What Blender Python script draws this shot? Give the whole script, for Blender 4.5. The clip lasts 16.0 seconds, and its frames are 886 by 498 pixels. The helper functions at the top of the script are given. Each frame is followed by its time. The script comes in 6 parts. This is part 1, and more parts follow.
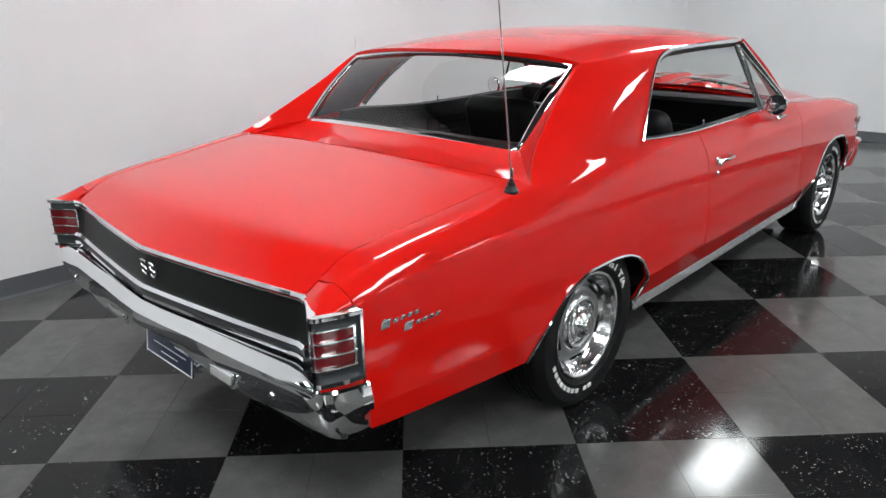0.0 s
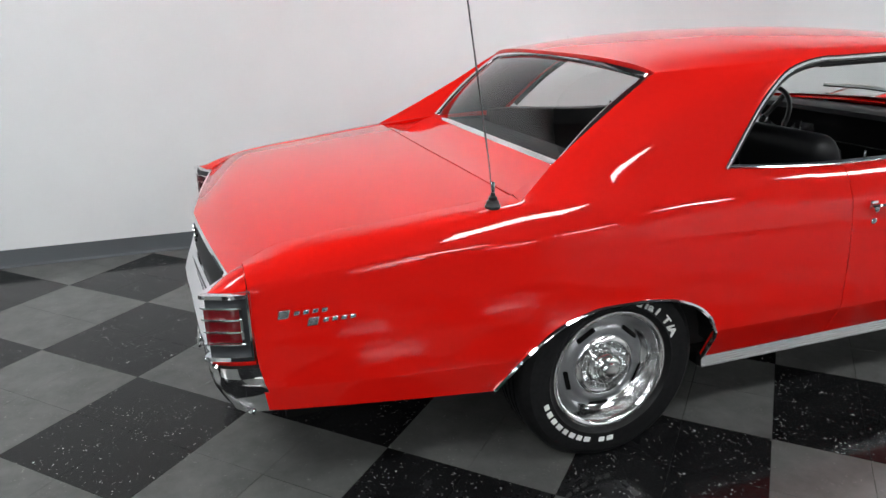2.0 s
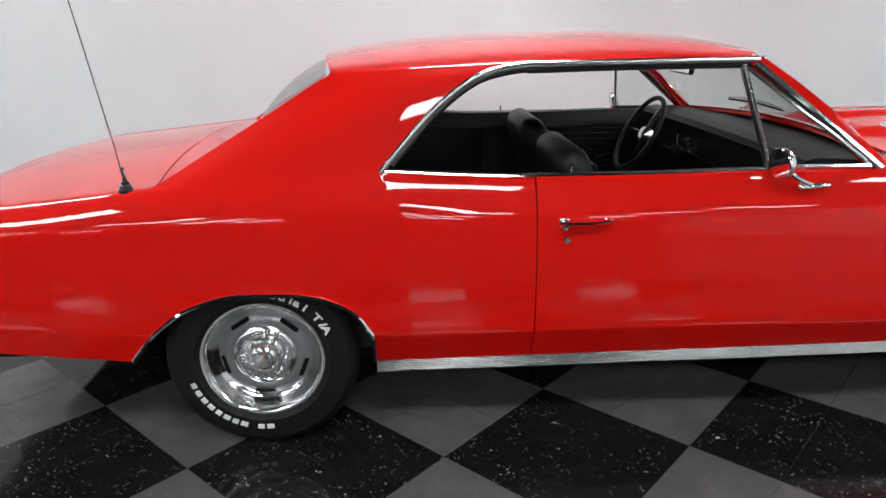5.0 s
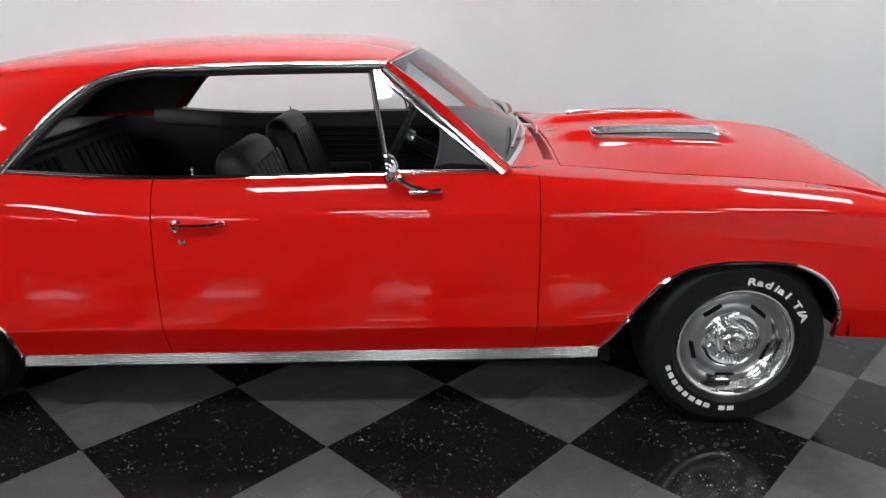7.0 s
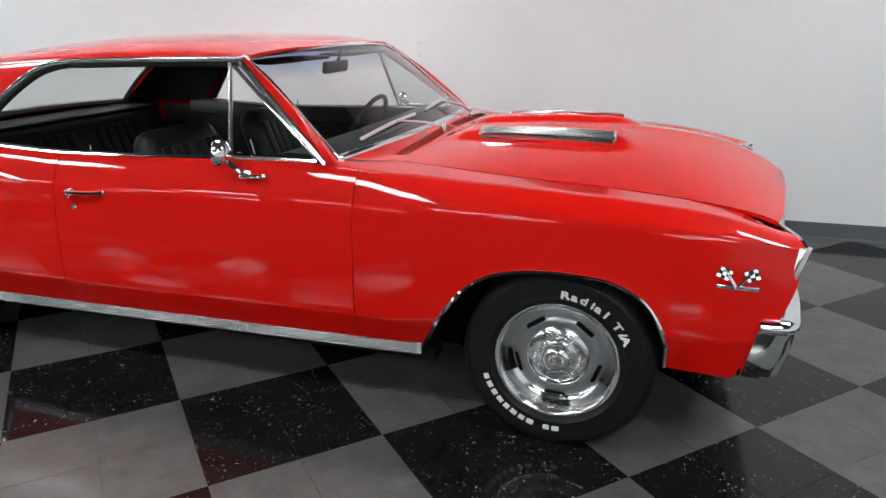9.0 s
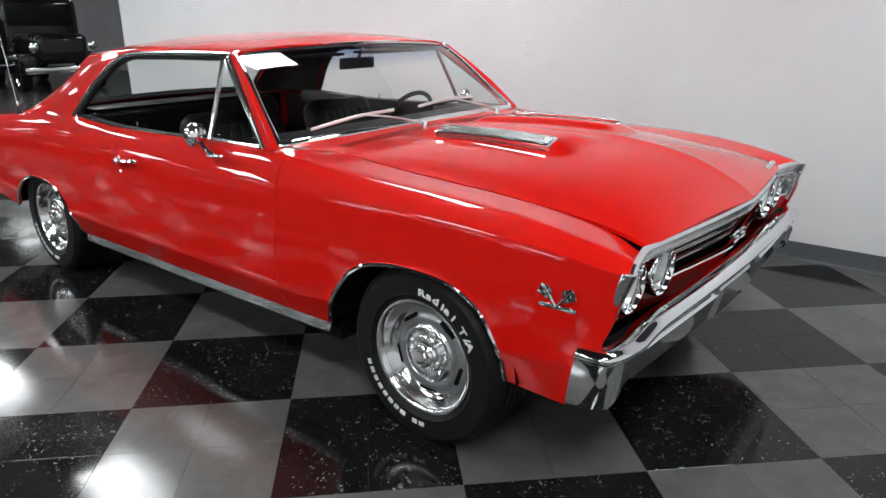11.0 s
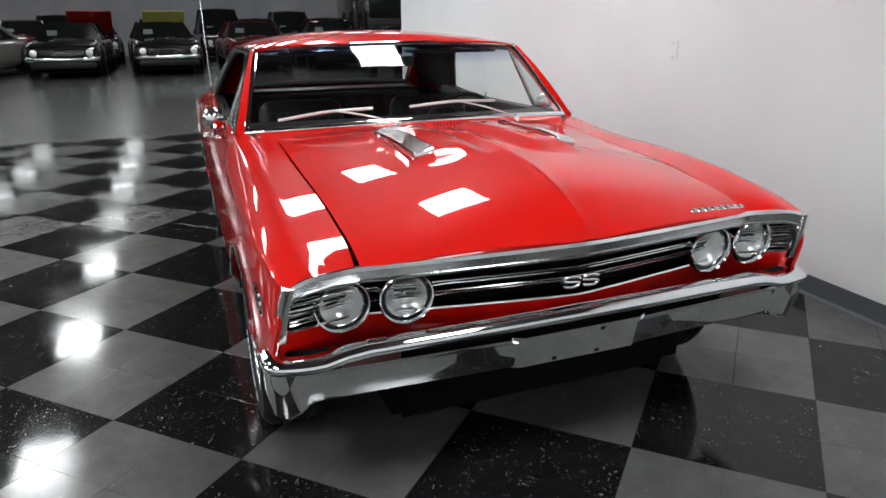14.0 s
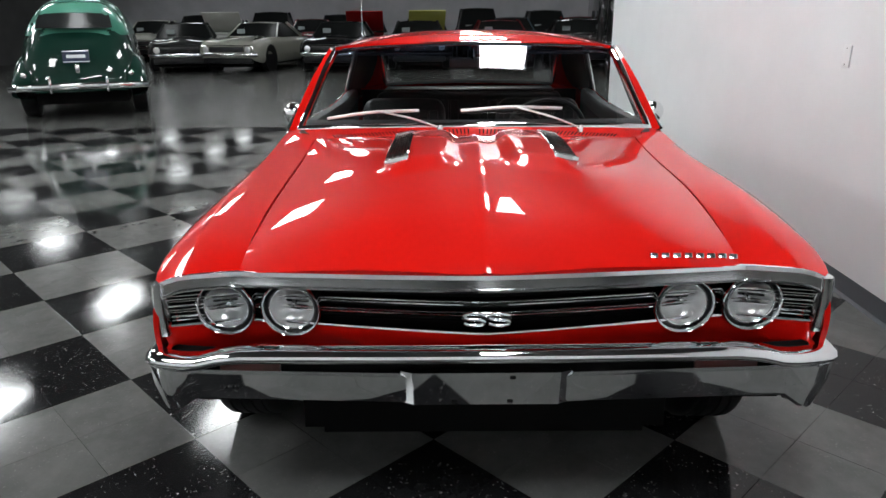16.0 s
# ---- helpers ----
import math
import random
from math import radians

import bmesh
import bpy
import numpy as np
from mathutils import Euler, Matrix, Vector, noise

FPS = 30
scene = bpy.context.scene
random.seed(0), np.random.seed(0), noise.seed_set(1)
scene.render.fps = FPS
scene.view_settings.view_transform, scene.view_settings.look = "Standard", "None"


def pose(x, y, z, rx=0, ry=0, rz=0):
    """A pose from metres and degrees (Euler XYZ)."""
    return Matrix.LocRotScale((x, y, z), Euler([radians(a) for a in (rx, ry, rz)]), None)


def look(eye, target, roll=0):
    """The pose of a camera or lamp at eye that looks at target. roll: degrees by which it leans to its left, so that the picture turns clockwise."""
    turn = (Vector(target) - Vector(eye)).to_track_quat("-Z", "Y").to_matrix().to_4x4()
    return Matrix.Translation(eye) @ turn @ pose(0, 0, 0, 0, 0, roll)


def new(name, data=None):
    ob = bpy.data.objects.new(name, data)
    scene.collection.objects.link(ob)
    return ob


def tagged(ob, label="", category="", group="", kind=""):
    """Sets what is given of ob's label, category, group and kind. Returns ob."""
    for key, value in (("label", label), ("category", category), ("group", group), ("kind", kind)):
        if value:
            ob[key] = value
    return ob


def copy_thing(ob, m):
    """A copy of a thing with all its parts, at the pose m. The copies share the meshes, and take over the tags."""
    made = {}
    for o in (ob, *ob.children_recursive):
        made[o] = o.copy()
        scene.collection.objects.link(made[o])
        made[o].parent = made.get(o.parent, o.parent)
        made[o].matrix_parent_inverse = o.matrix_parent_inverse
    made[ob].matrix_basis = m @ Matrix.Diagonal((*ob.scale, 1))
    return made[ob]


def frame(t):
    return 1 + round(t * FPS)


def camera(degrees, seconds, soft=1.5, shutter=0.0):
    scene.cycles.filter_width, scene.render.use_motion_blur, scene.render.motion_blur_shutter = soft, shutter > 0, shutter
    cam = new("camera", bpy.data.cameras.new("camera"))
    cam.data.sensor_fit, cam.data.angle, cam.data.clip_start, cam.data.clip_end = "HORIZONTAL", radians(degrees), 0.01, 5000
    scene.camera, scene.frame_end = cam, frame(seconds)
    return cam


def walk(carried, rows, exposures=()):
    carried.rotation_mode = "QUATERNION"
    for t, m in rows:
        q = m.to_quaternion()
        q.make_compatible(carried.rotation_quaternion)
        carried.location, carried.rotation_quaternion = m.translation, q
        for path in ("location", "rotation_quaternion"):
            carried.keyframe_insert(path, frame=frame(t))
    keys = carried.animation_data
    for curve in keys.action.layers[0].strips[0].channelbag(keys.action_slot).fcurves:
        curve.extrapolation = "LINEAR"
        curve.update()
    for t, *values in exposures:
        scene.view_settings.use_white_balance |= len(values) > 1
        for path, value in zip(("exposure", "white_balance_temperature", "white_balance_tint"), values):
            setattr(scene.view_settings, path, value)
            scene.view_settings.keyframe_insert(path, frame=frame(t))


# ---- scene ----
PATH = [
    (0, (-2.081, -2.136, 1.437), (-0.699, -0.839, 0.795), -0.8),
    (0.5, (-1.885, -2.343, 1.433), (-0.645, -0.908, 0.799), -0.9),
    (1, (-1.652, -2.497, 1.43), (-0.584, -0.926, 0.803), -1.0),
    (1.5, (-1.398, -2.59, 1.443), (-0.535, -0.902, 0.806), -1.0),
    (2, (-1.164, -2.654, 1.444), (-0.549, -0.863, 0.801), -0.7),
    (2.5, (-0.889, -2.737, 1.451), (-0.49, -0.887, 0.802), -0.7),
    (3, (-0.611, -2.818, 1.443), (-0.351, -0.942, 0.8), -0.8),
    (3.5, (-0.321, -2.91, 1.433), (-0.16, -1.021, 0.797), -0.7),
    (3.7, (-0.202, -2.937, 1.438), (-0.065, -1.047, 0.798), -0.7),
    (5.8, (1.011, -3.098, 1.409), (1.105, -1.199, 0.79), 0.3),
    (6, (1.168, -3.102, 1.429), (1.229, -1.206, 0.795), 0.0),
    (6.5, (1.533, -3.126, 1.443), (1.56, -1.231, 0.803), -0.2),
    (7, (1.877, -3.137, 1.446), (1.894, -1.241, 0.807), -0.3),
    (7.5, (2.246, -3.131, 1.428), (2.185, -1.232, 0.804), -0.6),
    (8, (2.572, -3.112, 1.418), (2.352, -1.222, 0.8), -0.7),
    (8.5, (2.895, -3.067, 1.415), (2.493, -1.209, 0.795), -0.7),
    (9, (3.22, -3.019, 1.415), (2.639, -1.21, 0.791), -0.6),
    (9.5, (3.519, -2.957, 1.409), (2.768, -1.209, 0.792), -0.3),
    (9.7, (3.642, -2.907, 1.398), (2.824, -1.188, 0.785), -0.3),
    (11.8, (4.745, -2.201, 1.438), (3.334, -0.935, 0.8), -0.5),
    (12, (4.835, -2.119, 1.443), (3.383, -0.901, 0.803), -0.4),
    (12.5, (5.018, -1.872, 1.44), (3.495, -0.744, 0.803), -0.5),
    (13, (5.171, -1.603, 1.439), (3.562, -0.6, 0.804), -0.5),
    (13.5, (5.302, -1.34, 1.446), (3.596, -0.513, 0.808), -0.5),
    (14, (5.362, -1.066, 1.443), (3.583, -0.409, 0.808), -0.4),
    (14.5, (5.388, -0.799, 1.447), (3.55, -0.336, 0.809), -0.5),
    (15, (5.386, -0.547, 1.449), (3.511, -0.265, 0.81), -0.5),
    (15.5, (5.367, -0.295, 1.445), (3.474, -0.187, 0.808), -0.5),
    (16, (5.345, -0.057, 1.438), (3.448, -0.109, 0.805), -0.5),
]
cam = camera(65.2, 16.0)
walk(cam, [(t, look(eye, target, roll)) for t, eye, target, roll in PATH])

# ---- light and exposure ----
world = bpy.data.worlds.new("showroom_world")
world.use_nodes = True
world.node_tree.nodes["Background"].inputs[0].default_value = (0.9, 0.95, 1.0, 1)
world.node_tree.nodes["Background"].inputs[1].default_value = 0.05
scene.world = world
LIGHT = 33.0          # strength of the ceiling panels
CEIL = 3.45


# ---- materials ----
def mat(name, color, rough=0.5, metal=0.0, coat=0.0, coat_rough=0.03, spec=0.5, trans=0.0, ior=1.45, emit=0.0):
    m = bpy.data.materials.new(name)
    m.use_nodes = True
    b = m.node_tree.nodes["Principled BSDF"]
    b.inputs["Base Color"].default_value = (*color, 1)
    b.inputs["Roughness"].default_value = rough
    b.inputs["Metallic"].default_value = metal
    b.inputs["Coat Weight"].default_value = coat
    b.inputs["Coat Roughness"].default_value = coat_rough
    b.inputs["Specular IOR Level"].default_value = spec
    b.inputs["Transmission Weight"].default_value = trans
    b.inputs["IOR"].default_value = ior
    if emit:
        b.inputs["Emission Color"].default_value = (*color, 1)
        b.inputs["Emission Strength"].default_value = emit
    return m


def nodes(m):
    return m.node_tree.nodes, m.node_tree.links, m.node_tree.nodes["Principled BSDF"]


def noise_node(m, scale, detail=4.0, coords="Object", rough=0.55):
    n, l, b = nodes(m)
    tc = n.new("ShaderNodeTexCoord")
    t = n.new("ShaderNodeTexNoise")
    t.inputs["Scale"].default_value = scale
    t.inputs["Detail"].default_value = detail
    t.inputs["Roughness"].default_value = rough
    l.new(tc.outputs[coords], t.inputs["Vector"])
    return t


def ramp_node(m, src, stops):
    n, l, b = nodes(m)
    r = n.new("ShaderNodeValToRGB")
    e = r.color_ramp.elements
    e[0].position, e[0].color = stops[0][0], (*stops[0][1], 1)
    e[1].position, e[1].color = stops[-1][0], (*stops[-1][1], 1)
    for p, c in stops[1:-1]:
        k = e.new(p)
        k.color = (*c, 1)
    l.new(src, r.inputs["Fac"])
    return r


def bump(m, src, strength, dist):
    n, l, b = nodes(m)
    k = n.new("ShaderNodeBump")
    k.inputs["Strength"].default_value = strength
    k.inputs["Distance"].default_value = dist
    l.new(src, k.inputs["Height"])
    l.new(k.outputs[0], b.inputs["Normal"])


def mottled(m, scale, a, c, detail=5.0, bump_strength=0.0, dist=0.002, lo=0.35, hi=0.65):
    t = noise_node(m, scale, detail)
    r = ramp_node(m, t.outputs["Fac"], [(lo, a), (hi, c)])
    nodes(m)[1].new(r.outputs["Color"], nodes(m)[2].inputs["Base Color"])
    if bump_strength:
        bump(m, t.outputs["Fac"], bump_strength, dist)
    return m


RED = mat("red_paint", (0.56, 0.004, 0.002), rough=0.45, coat=1.0, coat_rough=0.012, spec=0.06)
t_ = noise_node(RED, 900.0, 2.0)
r_ = ramp_node(RED, t_.outputs["Fac"], [(0.3, (0.61, 0.0054, 0.0026)), (0.7, (0.65, 0.0064, 0.0034))])
nodes(RED)[1].new(r_.outputs["Color"], nodes(RED)[2].inputs["Base Color"])
nodes(RED)[2].inputs["Coat IOR"].default_value = 1.42
CHROME = mat("chrome", (0.86, 0.87, 0.88), rough=0.05, metal=1.0)
RAIL = mat("polished_stainless", (0.90, 0.90, 0.90), rough=0.13, metal=1.0)
BRIGHT = mat("bright_anodised_trim", (0.86, 0.86, 0.86), rough=0.16, metal=1.0)
SATIN = mat("brushed_aluminium", (0.74, 0.75, 0.76), rough=0.20, metal=1.0)
ARGENT = mat("argent_wheel_paint", (0.36, 0.37, 0.38), rough=0.30, metal=0.85)
RUBBER = mottled(mat("tyre_rubber", (0.008, 0.008, 0.008), rough=0.48, spec=0.22), 60.0, (0.006, 0.006, 0.0065), (0.011, 0.011, 0.0115))
VINYL = mat("black_vinyl", (0.008, 0.008, 0.009), rough=0.45, spec=0.28)
bump(VINYL, noise_node(VINYL, 400.0, 2.0).outputs["Fac"], 0.25, 0.001)
HEADCLOTH = mat("black_headliner_cloth", (0.014, 0.014, 0.014), rough=0.8)
TRIMBLACK = mat("black_trim", (0.010, 0.010, 0.011), rough=0.35)
MATTE = mat("matte_black", (0.005, 0.005, 0.005), rough=0.85, spec=0.1)
BLACKOUT = mat("blackout_panel", (0.008, 0.008, 0.008), rough=0.38, spec=0.15)
GREYBEZEL = mat("dark_grey_bezel", (0.035, 0.038, 0.042), rough=0.35, metal=0.25)
WHITE_LETTER = mat("white_raised_rubber", (0.75, 0.75, 0.73), rough=0.6)
LENS = mat("red_lens", (0.14, 0.003, 0.006), rough=0.12, coat=1.0)
AMBER = mat("turn_lens", (0.07, 0.006, 0.003), rough=0.3, coat=0.2)
BACKUP = mat("clear_ribbed_lens", (0.30, 0.30, 0.29), rough=0.25, coat=1.0)
MIRROR = mat("mirror_glass", (0.9, 0.9, 0.9), rough=0.01, metal=1.0)
REFLECTOR = mat("lamp_reflector", (0.80, 0.80, 0.80), rough=0.28, metal=1.0)
NAVY = mat("navy_plate", (0.012, 0.022, 0.055), rough=0.3, coat=0.5)
PLATE_WHITE = mat("plate_white", (0.75, 0.77, 0.8), rough=0.4)
LAMP = mat("lamp_panel", (0.945, 0.985, 1.0), rough=0.6, emit=LIGHT)
LAMP_MID = mat("softer_lamp_panel", (0.945, 0.985, 1.0), rough=0.6, emit=LIGHT * 0.5)
LAMP_DIM = mat("dim_lamp_panel", (0.945, 0.985, 1.0), rough=0.6, emit=LIGHT * 0.23)
WIPER = mat("brushed_wiper", (0.80, 0.80, 0.79), rough=0.42, metal=0.7)
# For the unseen side wall only: dark so the coupe's side reflects less haze.
DARKWALL = mottled(mat("dark_unseen_wall", (0.06, 0.06, 0.062), rough=0.7), 1.0, (0.05, 0.05, 0.052), (0.07, 0.07, 0.072))
FARWALL = mottled(mat("grey_wall_paint", (0.3, 0.3, 0.3), rough=0.6), 1.0, (0.38, 0.38, 0.40), (0.45, 0.45, 0.47))
WALL = mottled(mat("white_wall_paint", (0.75, 0.75, 0.76), rough=0.55), 1.3, (0.725, 0.725, 0.735), (0.765, 0.765, 0.775))
CEILING = mottled(mat("dark_ceiling", (0.5, 0.5, 0.5), rough=0.8), 30.0, (0.05, 0.05, 0.052), (0.07, 0.07, 0.072))
COVE = mat("grey_cove_base", (0.085, 0.092, 0.10), rough=0.35)
LIGHTFRAME = mat("light_frame", (0.7, 0.7, 0.7), rough=0.4)


def clear_glass(name, tint, gloss):
    """Thin clear pane: straight-through glass with a Fresnel gloss."""
    m = bpy.data.materials.new(name)
    m.use_nodes = True
    n, l = m.node_tree.nodes, m.node_tree.links
    n.remove(n["Principled BSDF"])
    a = n.new("ShaderNodeBsdfTransparent")
    a.inputs[0].default_value = (*tint, 1)
    g = n.new("ShaderNodeBsdfGlossy")
    g.inputs["Roughness"].default_value = 0.0
    f = n.new("ShaderNodeLayerWeight")
    f.inputs[0].default_value = 0.5
    p = n.new("ShaderNodeMath")
    p.operation = "POWER"
    p.inputs[1].default_value = 5.0
    r = n.new("ShaderNodeMapRange")
    r.inputs["To Min"].default_value = 2 * ((gloss - 1) / (gloss + 1)) ** 2
    x = n.new("ShaderNodeMixShader")
    l.new(f.outputs["Facing"], p.inputs[0])
    l.new(p.outputs[0], r.inputs["Value"])
    l.new(r.outputs[0], x.inputs[0])
    l.new(a.outputs[0], x.inputs[1])
    l.new(g.outputs[0], x.inputs[2])
    l.new(x.outputs[0], n["Material Output"].inputs[0])
    return m


def tint_band(m, z0, z1, clear, band):
    """Blends a pane's tint to a darker blue band towards its top."""
    n, l = m.node_tree.nodes, m.node_tree.links
    g = n.new("ShaderNodeNewGeometry")
    s = n.new("ShaderNodeSeparateXYZ")
    k = n.new("ShaderNodeMapRange")
    k.inputs["From Min"].default_value, k.inputs["From Max"].default_value = z0, z1
    x = n.new("ShaderNodeMix")
    x.data_type = "RGBA"
    x.inputs[6].default_value, x.inputs[7].default_value = (*clear, 1), (*band, 1)
    l.new(g.outputs["Position"], s.inputs[0])
    l.new(s.outputs["Z"], k.inputs["Value"])
    l.new(k.outputs[0], x.inputs[0])
    l.new(x.outputs[2], n["Transparent BSDF"].inputs[0])
    return m


WINDSCREEN = tint_band(clear_glass("windscreen_glass", (0.86, 0.89, 0.88), 1.52), 1.21, 1.30, (0.86, 0.89, 0.88), (0.22, 0.32, 0.55))
LAMPGLASS = clear_glass("lamp_glass", (0.94, 0.95, 0.95), 1.5)
wv = LAMPGLASS.node_tree.nodes.new("ShaderNodeTexWave")
wv.inputs["Scale"].default_value = 60.0
wv.bands_direction = "Y"
bp = LAMPGLASS.node_tree.nodes.new("ShaderNodeBump")
bp.inputs["Strength"].default_value = 0.18
bp.inputs["Distance"].default_value = 0.002
LAMPGLASS.node_tree.links.new(wv.outputs["Fac"], bp.inputs["Height"])
LAMPGLASS.node_tree.links.new(bp.outputs[0], LAMPGLASS.node_tree.nodes["Glossy BSDF"].inputs["Normal"])
PANE = clear_glass("clear_pane", (0.90, 0.93, 0.92), 1.5)
REARPANE = clear_glass("tinted_pane", (0.80, 0.83, 0.82), 1.5)


def floor_tile(name, dark, light, fleck, fleck_amount, rough):
    m = mat(name, dark, rough=rough, spec=0.27)
    n, l, b = nodes(m)
    tc = n.new("ShaderNodeTexCoord")
    geo = n.new("ShaderNodeNewGeometry")
    info = n.new("ShaderNodeObjectInfo")
    add = n.new("ShaderNodeVectorMath")
    add.operation = "MULTIPLY_ADD"
    add.inputs[1].default_value = (37.0, 53.0, 19.0)
    l.new(info.outputs["Random"], add.inputs[0])
    l.new(geo.outputs["Position"], add.inputs[2])
    big = n.new("ShaderNodeTexNoise")
    big.inputs["Scale"].default_value = 7.0
    big.inputs["Detail"].default_value = 7.0
    big.inputs["Roughness"].default_value = 0.7
    l.new(add.outputs[0], big.inputs["Vector"])
    r1 = ramp_node(m, big.outputs["Fac"], [(0.35, dark), (0.68, light)])
    small = n.new("ShaderNodeTexVoronoi")
    small.inputs["Scale"].default_value = 58.0
    small.inputs["Randomness"].default_value = 1.0
    warp = n.new("ShaderNodeTexNoise")
    warp.inputs["Scale"].default_value = 30.0
    l.new(add.outputs[0], warp.inputs["Vector"])
    w2 = n.new("ShaderNodeVectorMath")
    w2.operation = "MULTIPLY_ADD"
    w2.inputs[1].default_value = (0.06, 0.06, 0.06)
    l.new(warp.outputs["Color"], w2.inputs[0])
    l.new(add.outputs[0], w2.inputs[2])
    l.new(w2.outputs[0], small.inputs["Vector"])
    r2 = ramp_node(m, small.outputs["Distance"], [(0.11, (1, 1, 1)), (0.20, (0, 0, 0))])
    clump = n.new("ShaderNodeTexNoise")
    clump.inputs["Scale"].default_value = 11.0
    clump.inputs["Detail"].default_value = 3.0
    l.new(add.outputs[0], clump.inputs["Vector"])
    r3 = ramp_node(m, clump.outputs["Fac"], [(0.44, (0, 0, 0)), (0.60, (fleck_amount,) * 3)])
    mul = n.new("ShaderNodeMath")
    mul.operation = "MULTIPLY"
    l.new(r2.outputs[0], mul.inputs[0])
    l.new(r3.outputs[0], mul.inputs[1])
    mix = n.new("ShaderNodeMix")
    mix.data_type = "RGBA"
    l.new(mul.outputs[0], mix.inputs[0])
    l.new(r1.outputs[0], mix.inputs[6])
    mix.inputs[7].default_value = (*fleck, 1)
    l.new(mix.outputs[2], b.inputs["Base Color"])
    scuff = n.new("ShaderNodeTexNoise")
    scuff.inputs["Scale"].default_value = 3.0
    scuff.inputs["Detail"].default_value = 6.0
    l.new(geo.outputs["Position"], scuff.inputs["Vector"])
    r4 = ramp_node(m, scuff.outputs["Fac"], [(0.35, (rough - 0.03,) * 3), (0.7, (rough + 0.06,) * 3)])
    l.new(r4.outputs[0], b.inputs["Roughness"])
    wav = n.new("ShaderNodeTexNoise")
    wav.inputs["Scale"].default_value = 2.2
    wav.inputs["Detail"].default_value = 3.0
    l.new(geo.outputs["Position"], wav.inputs["Vector"])
    bump(m, wav.outputs["Fac"], 0.014, 0.02)
    return m


TILE_BLACK = floor_tile("black_vinyl_tile", (0.006, 0.006, 0.0065), (0.014, 0.014, 0.0145), (0.33, 0.33, 0.32), 1.0, 0.09)
TILE_GREY = floor_tile("grey_vinyl_tile", (0.082, 0.083, 0.080), (0.112, 0.113, 0.108), (0.30, 0.30, 0.28), 0.3, 0.115)
CONCRETE = mottled(mat("polished_concrete", (0.10, 0.10, 0.10), rough=0.25, spec=0.4), 0.8, (0.045, 0.046, 0.043), (0.07, 0.071, 0.067), 7.0)


# ---- helpers of this scene ----
def part(name, bm, material, parent=None, label="", smooth=35.0, flange=0.0):
    if flange:
        # fold the free edges of a panel inward
        bm.normal_update()
        edges = [e for e in bm.edges if len(e.link_faces) == 1]
        nrm = {v: v.normal.copy() for e in edges for v in e.verts}
        made = {}
        for e in edges:
            for v in e.verts:
                if v not in made:
                    made[v] = bm.verts.new(v.co - nrm[v] * flange)
        for e in edges:
            lp = e.link_loops[0]
            v0, v1 = lp.vert, lp.link_loop_next.vert
            bm.faces.new((v1, v0, made[v0], made[v1]))
    me = bpy.data.meshes.new(name)
    bm.to_mesh(me)
    bm.free()
    me.materials.append(material)
    if smooth:
        me.polygons.foreach_set("use_smooth", [True] * len(me.polygons))
        me.set_sharp_from_angle(angle=radians(smooth))
    ob = new(name, me)
    if parent:
        ob.parent = parent
    if label:
        tagged(ob, label)
    return ob


def thing(name, label, category, group="", kind="", at=(0, 0, 0)):
    ob = new(name)
    ob.location = at
    return tagged(ob, label, category, group, kind)


def pchip(*pts):
    """Smooth curve through (x, value) pairs without overshoot."""
    xs = np.array([p[0] for p in pts], float)
    ys = np.array([p[1] for p in pts], float)
    h = np.diff(xs)
    d = np.diff(ys) / h
    m = np.zeros(len(xs))
    m[0], m[-1] = d[0], d[-1]
    for i in range(1, len(xs) - 1):
        if d[i - 1] * d[i] > 0:
            w1, w2 = 2 * h[i] + h[i - 1], h[i] + 2 * h[i - 1]
            m[i] = (w1 + w2) / (w1 / d[i - 1] + w2 / d[i])

    def f(x):
        x = min(max(x, xs[0]), xs[-1])
        i = min(max(int(np.searchsorted(xs, x)) - 1, 0), len(h) - 1)
        t = (x - xs[i]) / h[i]
        return float((2 * t**3 - 3 * t**2 + 1) * ys[i] + (t**3 - 2 * t**2 + t) * h[i] * m[i]
                     + (-2 * t**3 + 3 * t**2) * ys[i + 1] + (t**3 - t**2) * h[i] * m[i + 1])
    return f


def space(a, b, n):
    return [a + (b - a) * i / (n - 1) for i in range(n)]


def bez(p0, p1, p2, p3, n):
    out = []
    for t in space(0, 1, n):
        s = 1 - t
        out.append(tuple(s**3 * a + 3 * s * s * t * b + 3 * s * t * t * c + t**3 * d for a, b, c, d in zip(p0, p1, p2, p3)))
    return out


def polyline(pts, n):
    """n points evenly along a Catmull-Rom curve through pts."""
    P = [Vector(p) for p in pts]
    P = [2 * P[0] - P[1]] + P + [2 * P[-1] - P[-2]]
    dense = []
    for i in range(1, len(P) - 2):
        for k in range(16):
            t = k / 16
            a, b, c, d = P[i - 1:i + 3]
            dense.append(0.5 * ((2 * b) + (c - a) * t + (2 * a - 5 * b + 4 * c - d) * t * t + (3 * b - a - 3 * c + d) * t**3))
    dense.append(P[-2])
    s = [0.0]
    for a, b in zip(dense, dense[1:]):
        s.append(s[-1] + (b - a).length)
    out = []
    for q in space(0, s[-1], n):
        i = min(max(int(np.searchsorted(s, q)) - 1, 0), len(dense) - 2)
        t = (q - s[i]) / max(s[i + 1] - s[i], 1e-9)
        out.append(dense[i].lerp(dense[i + 1], min(t, 1)))
    return out


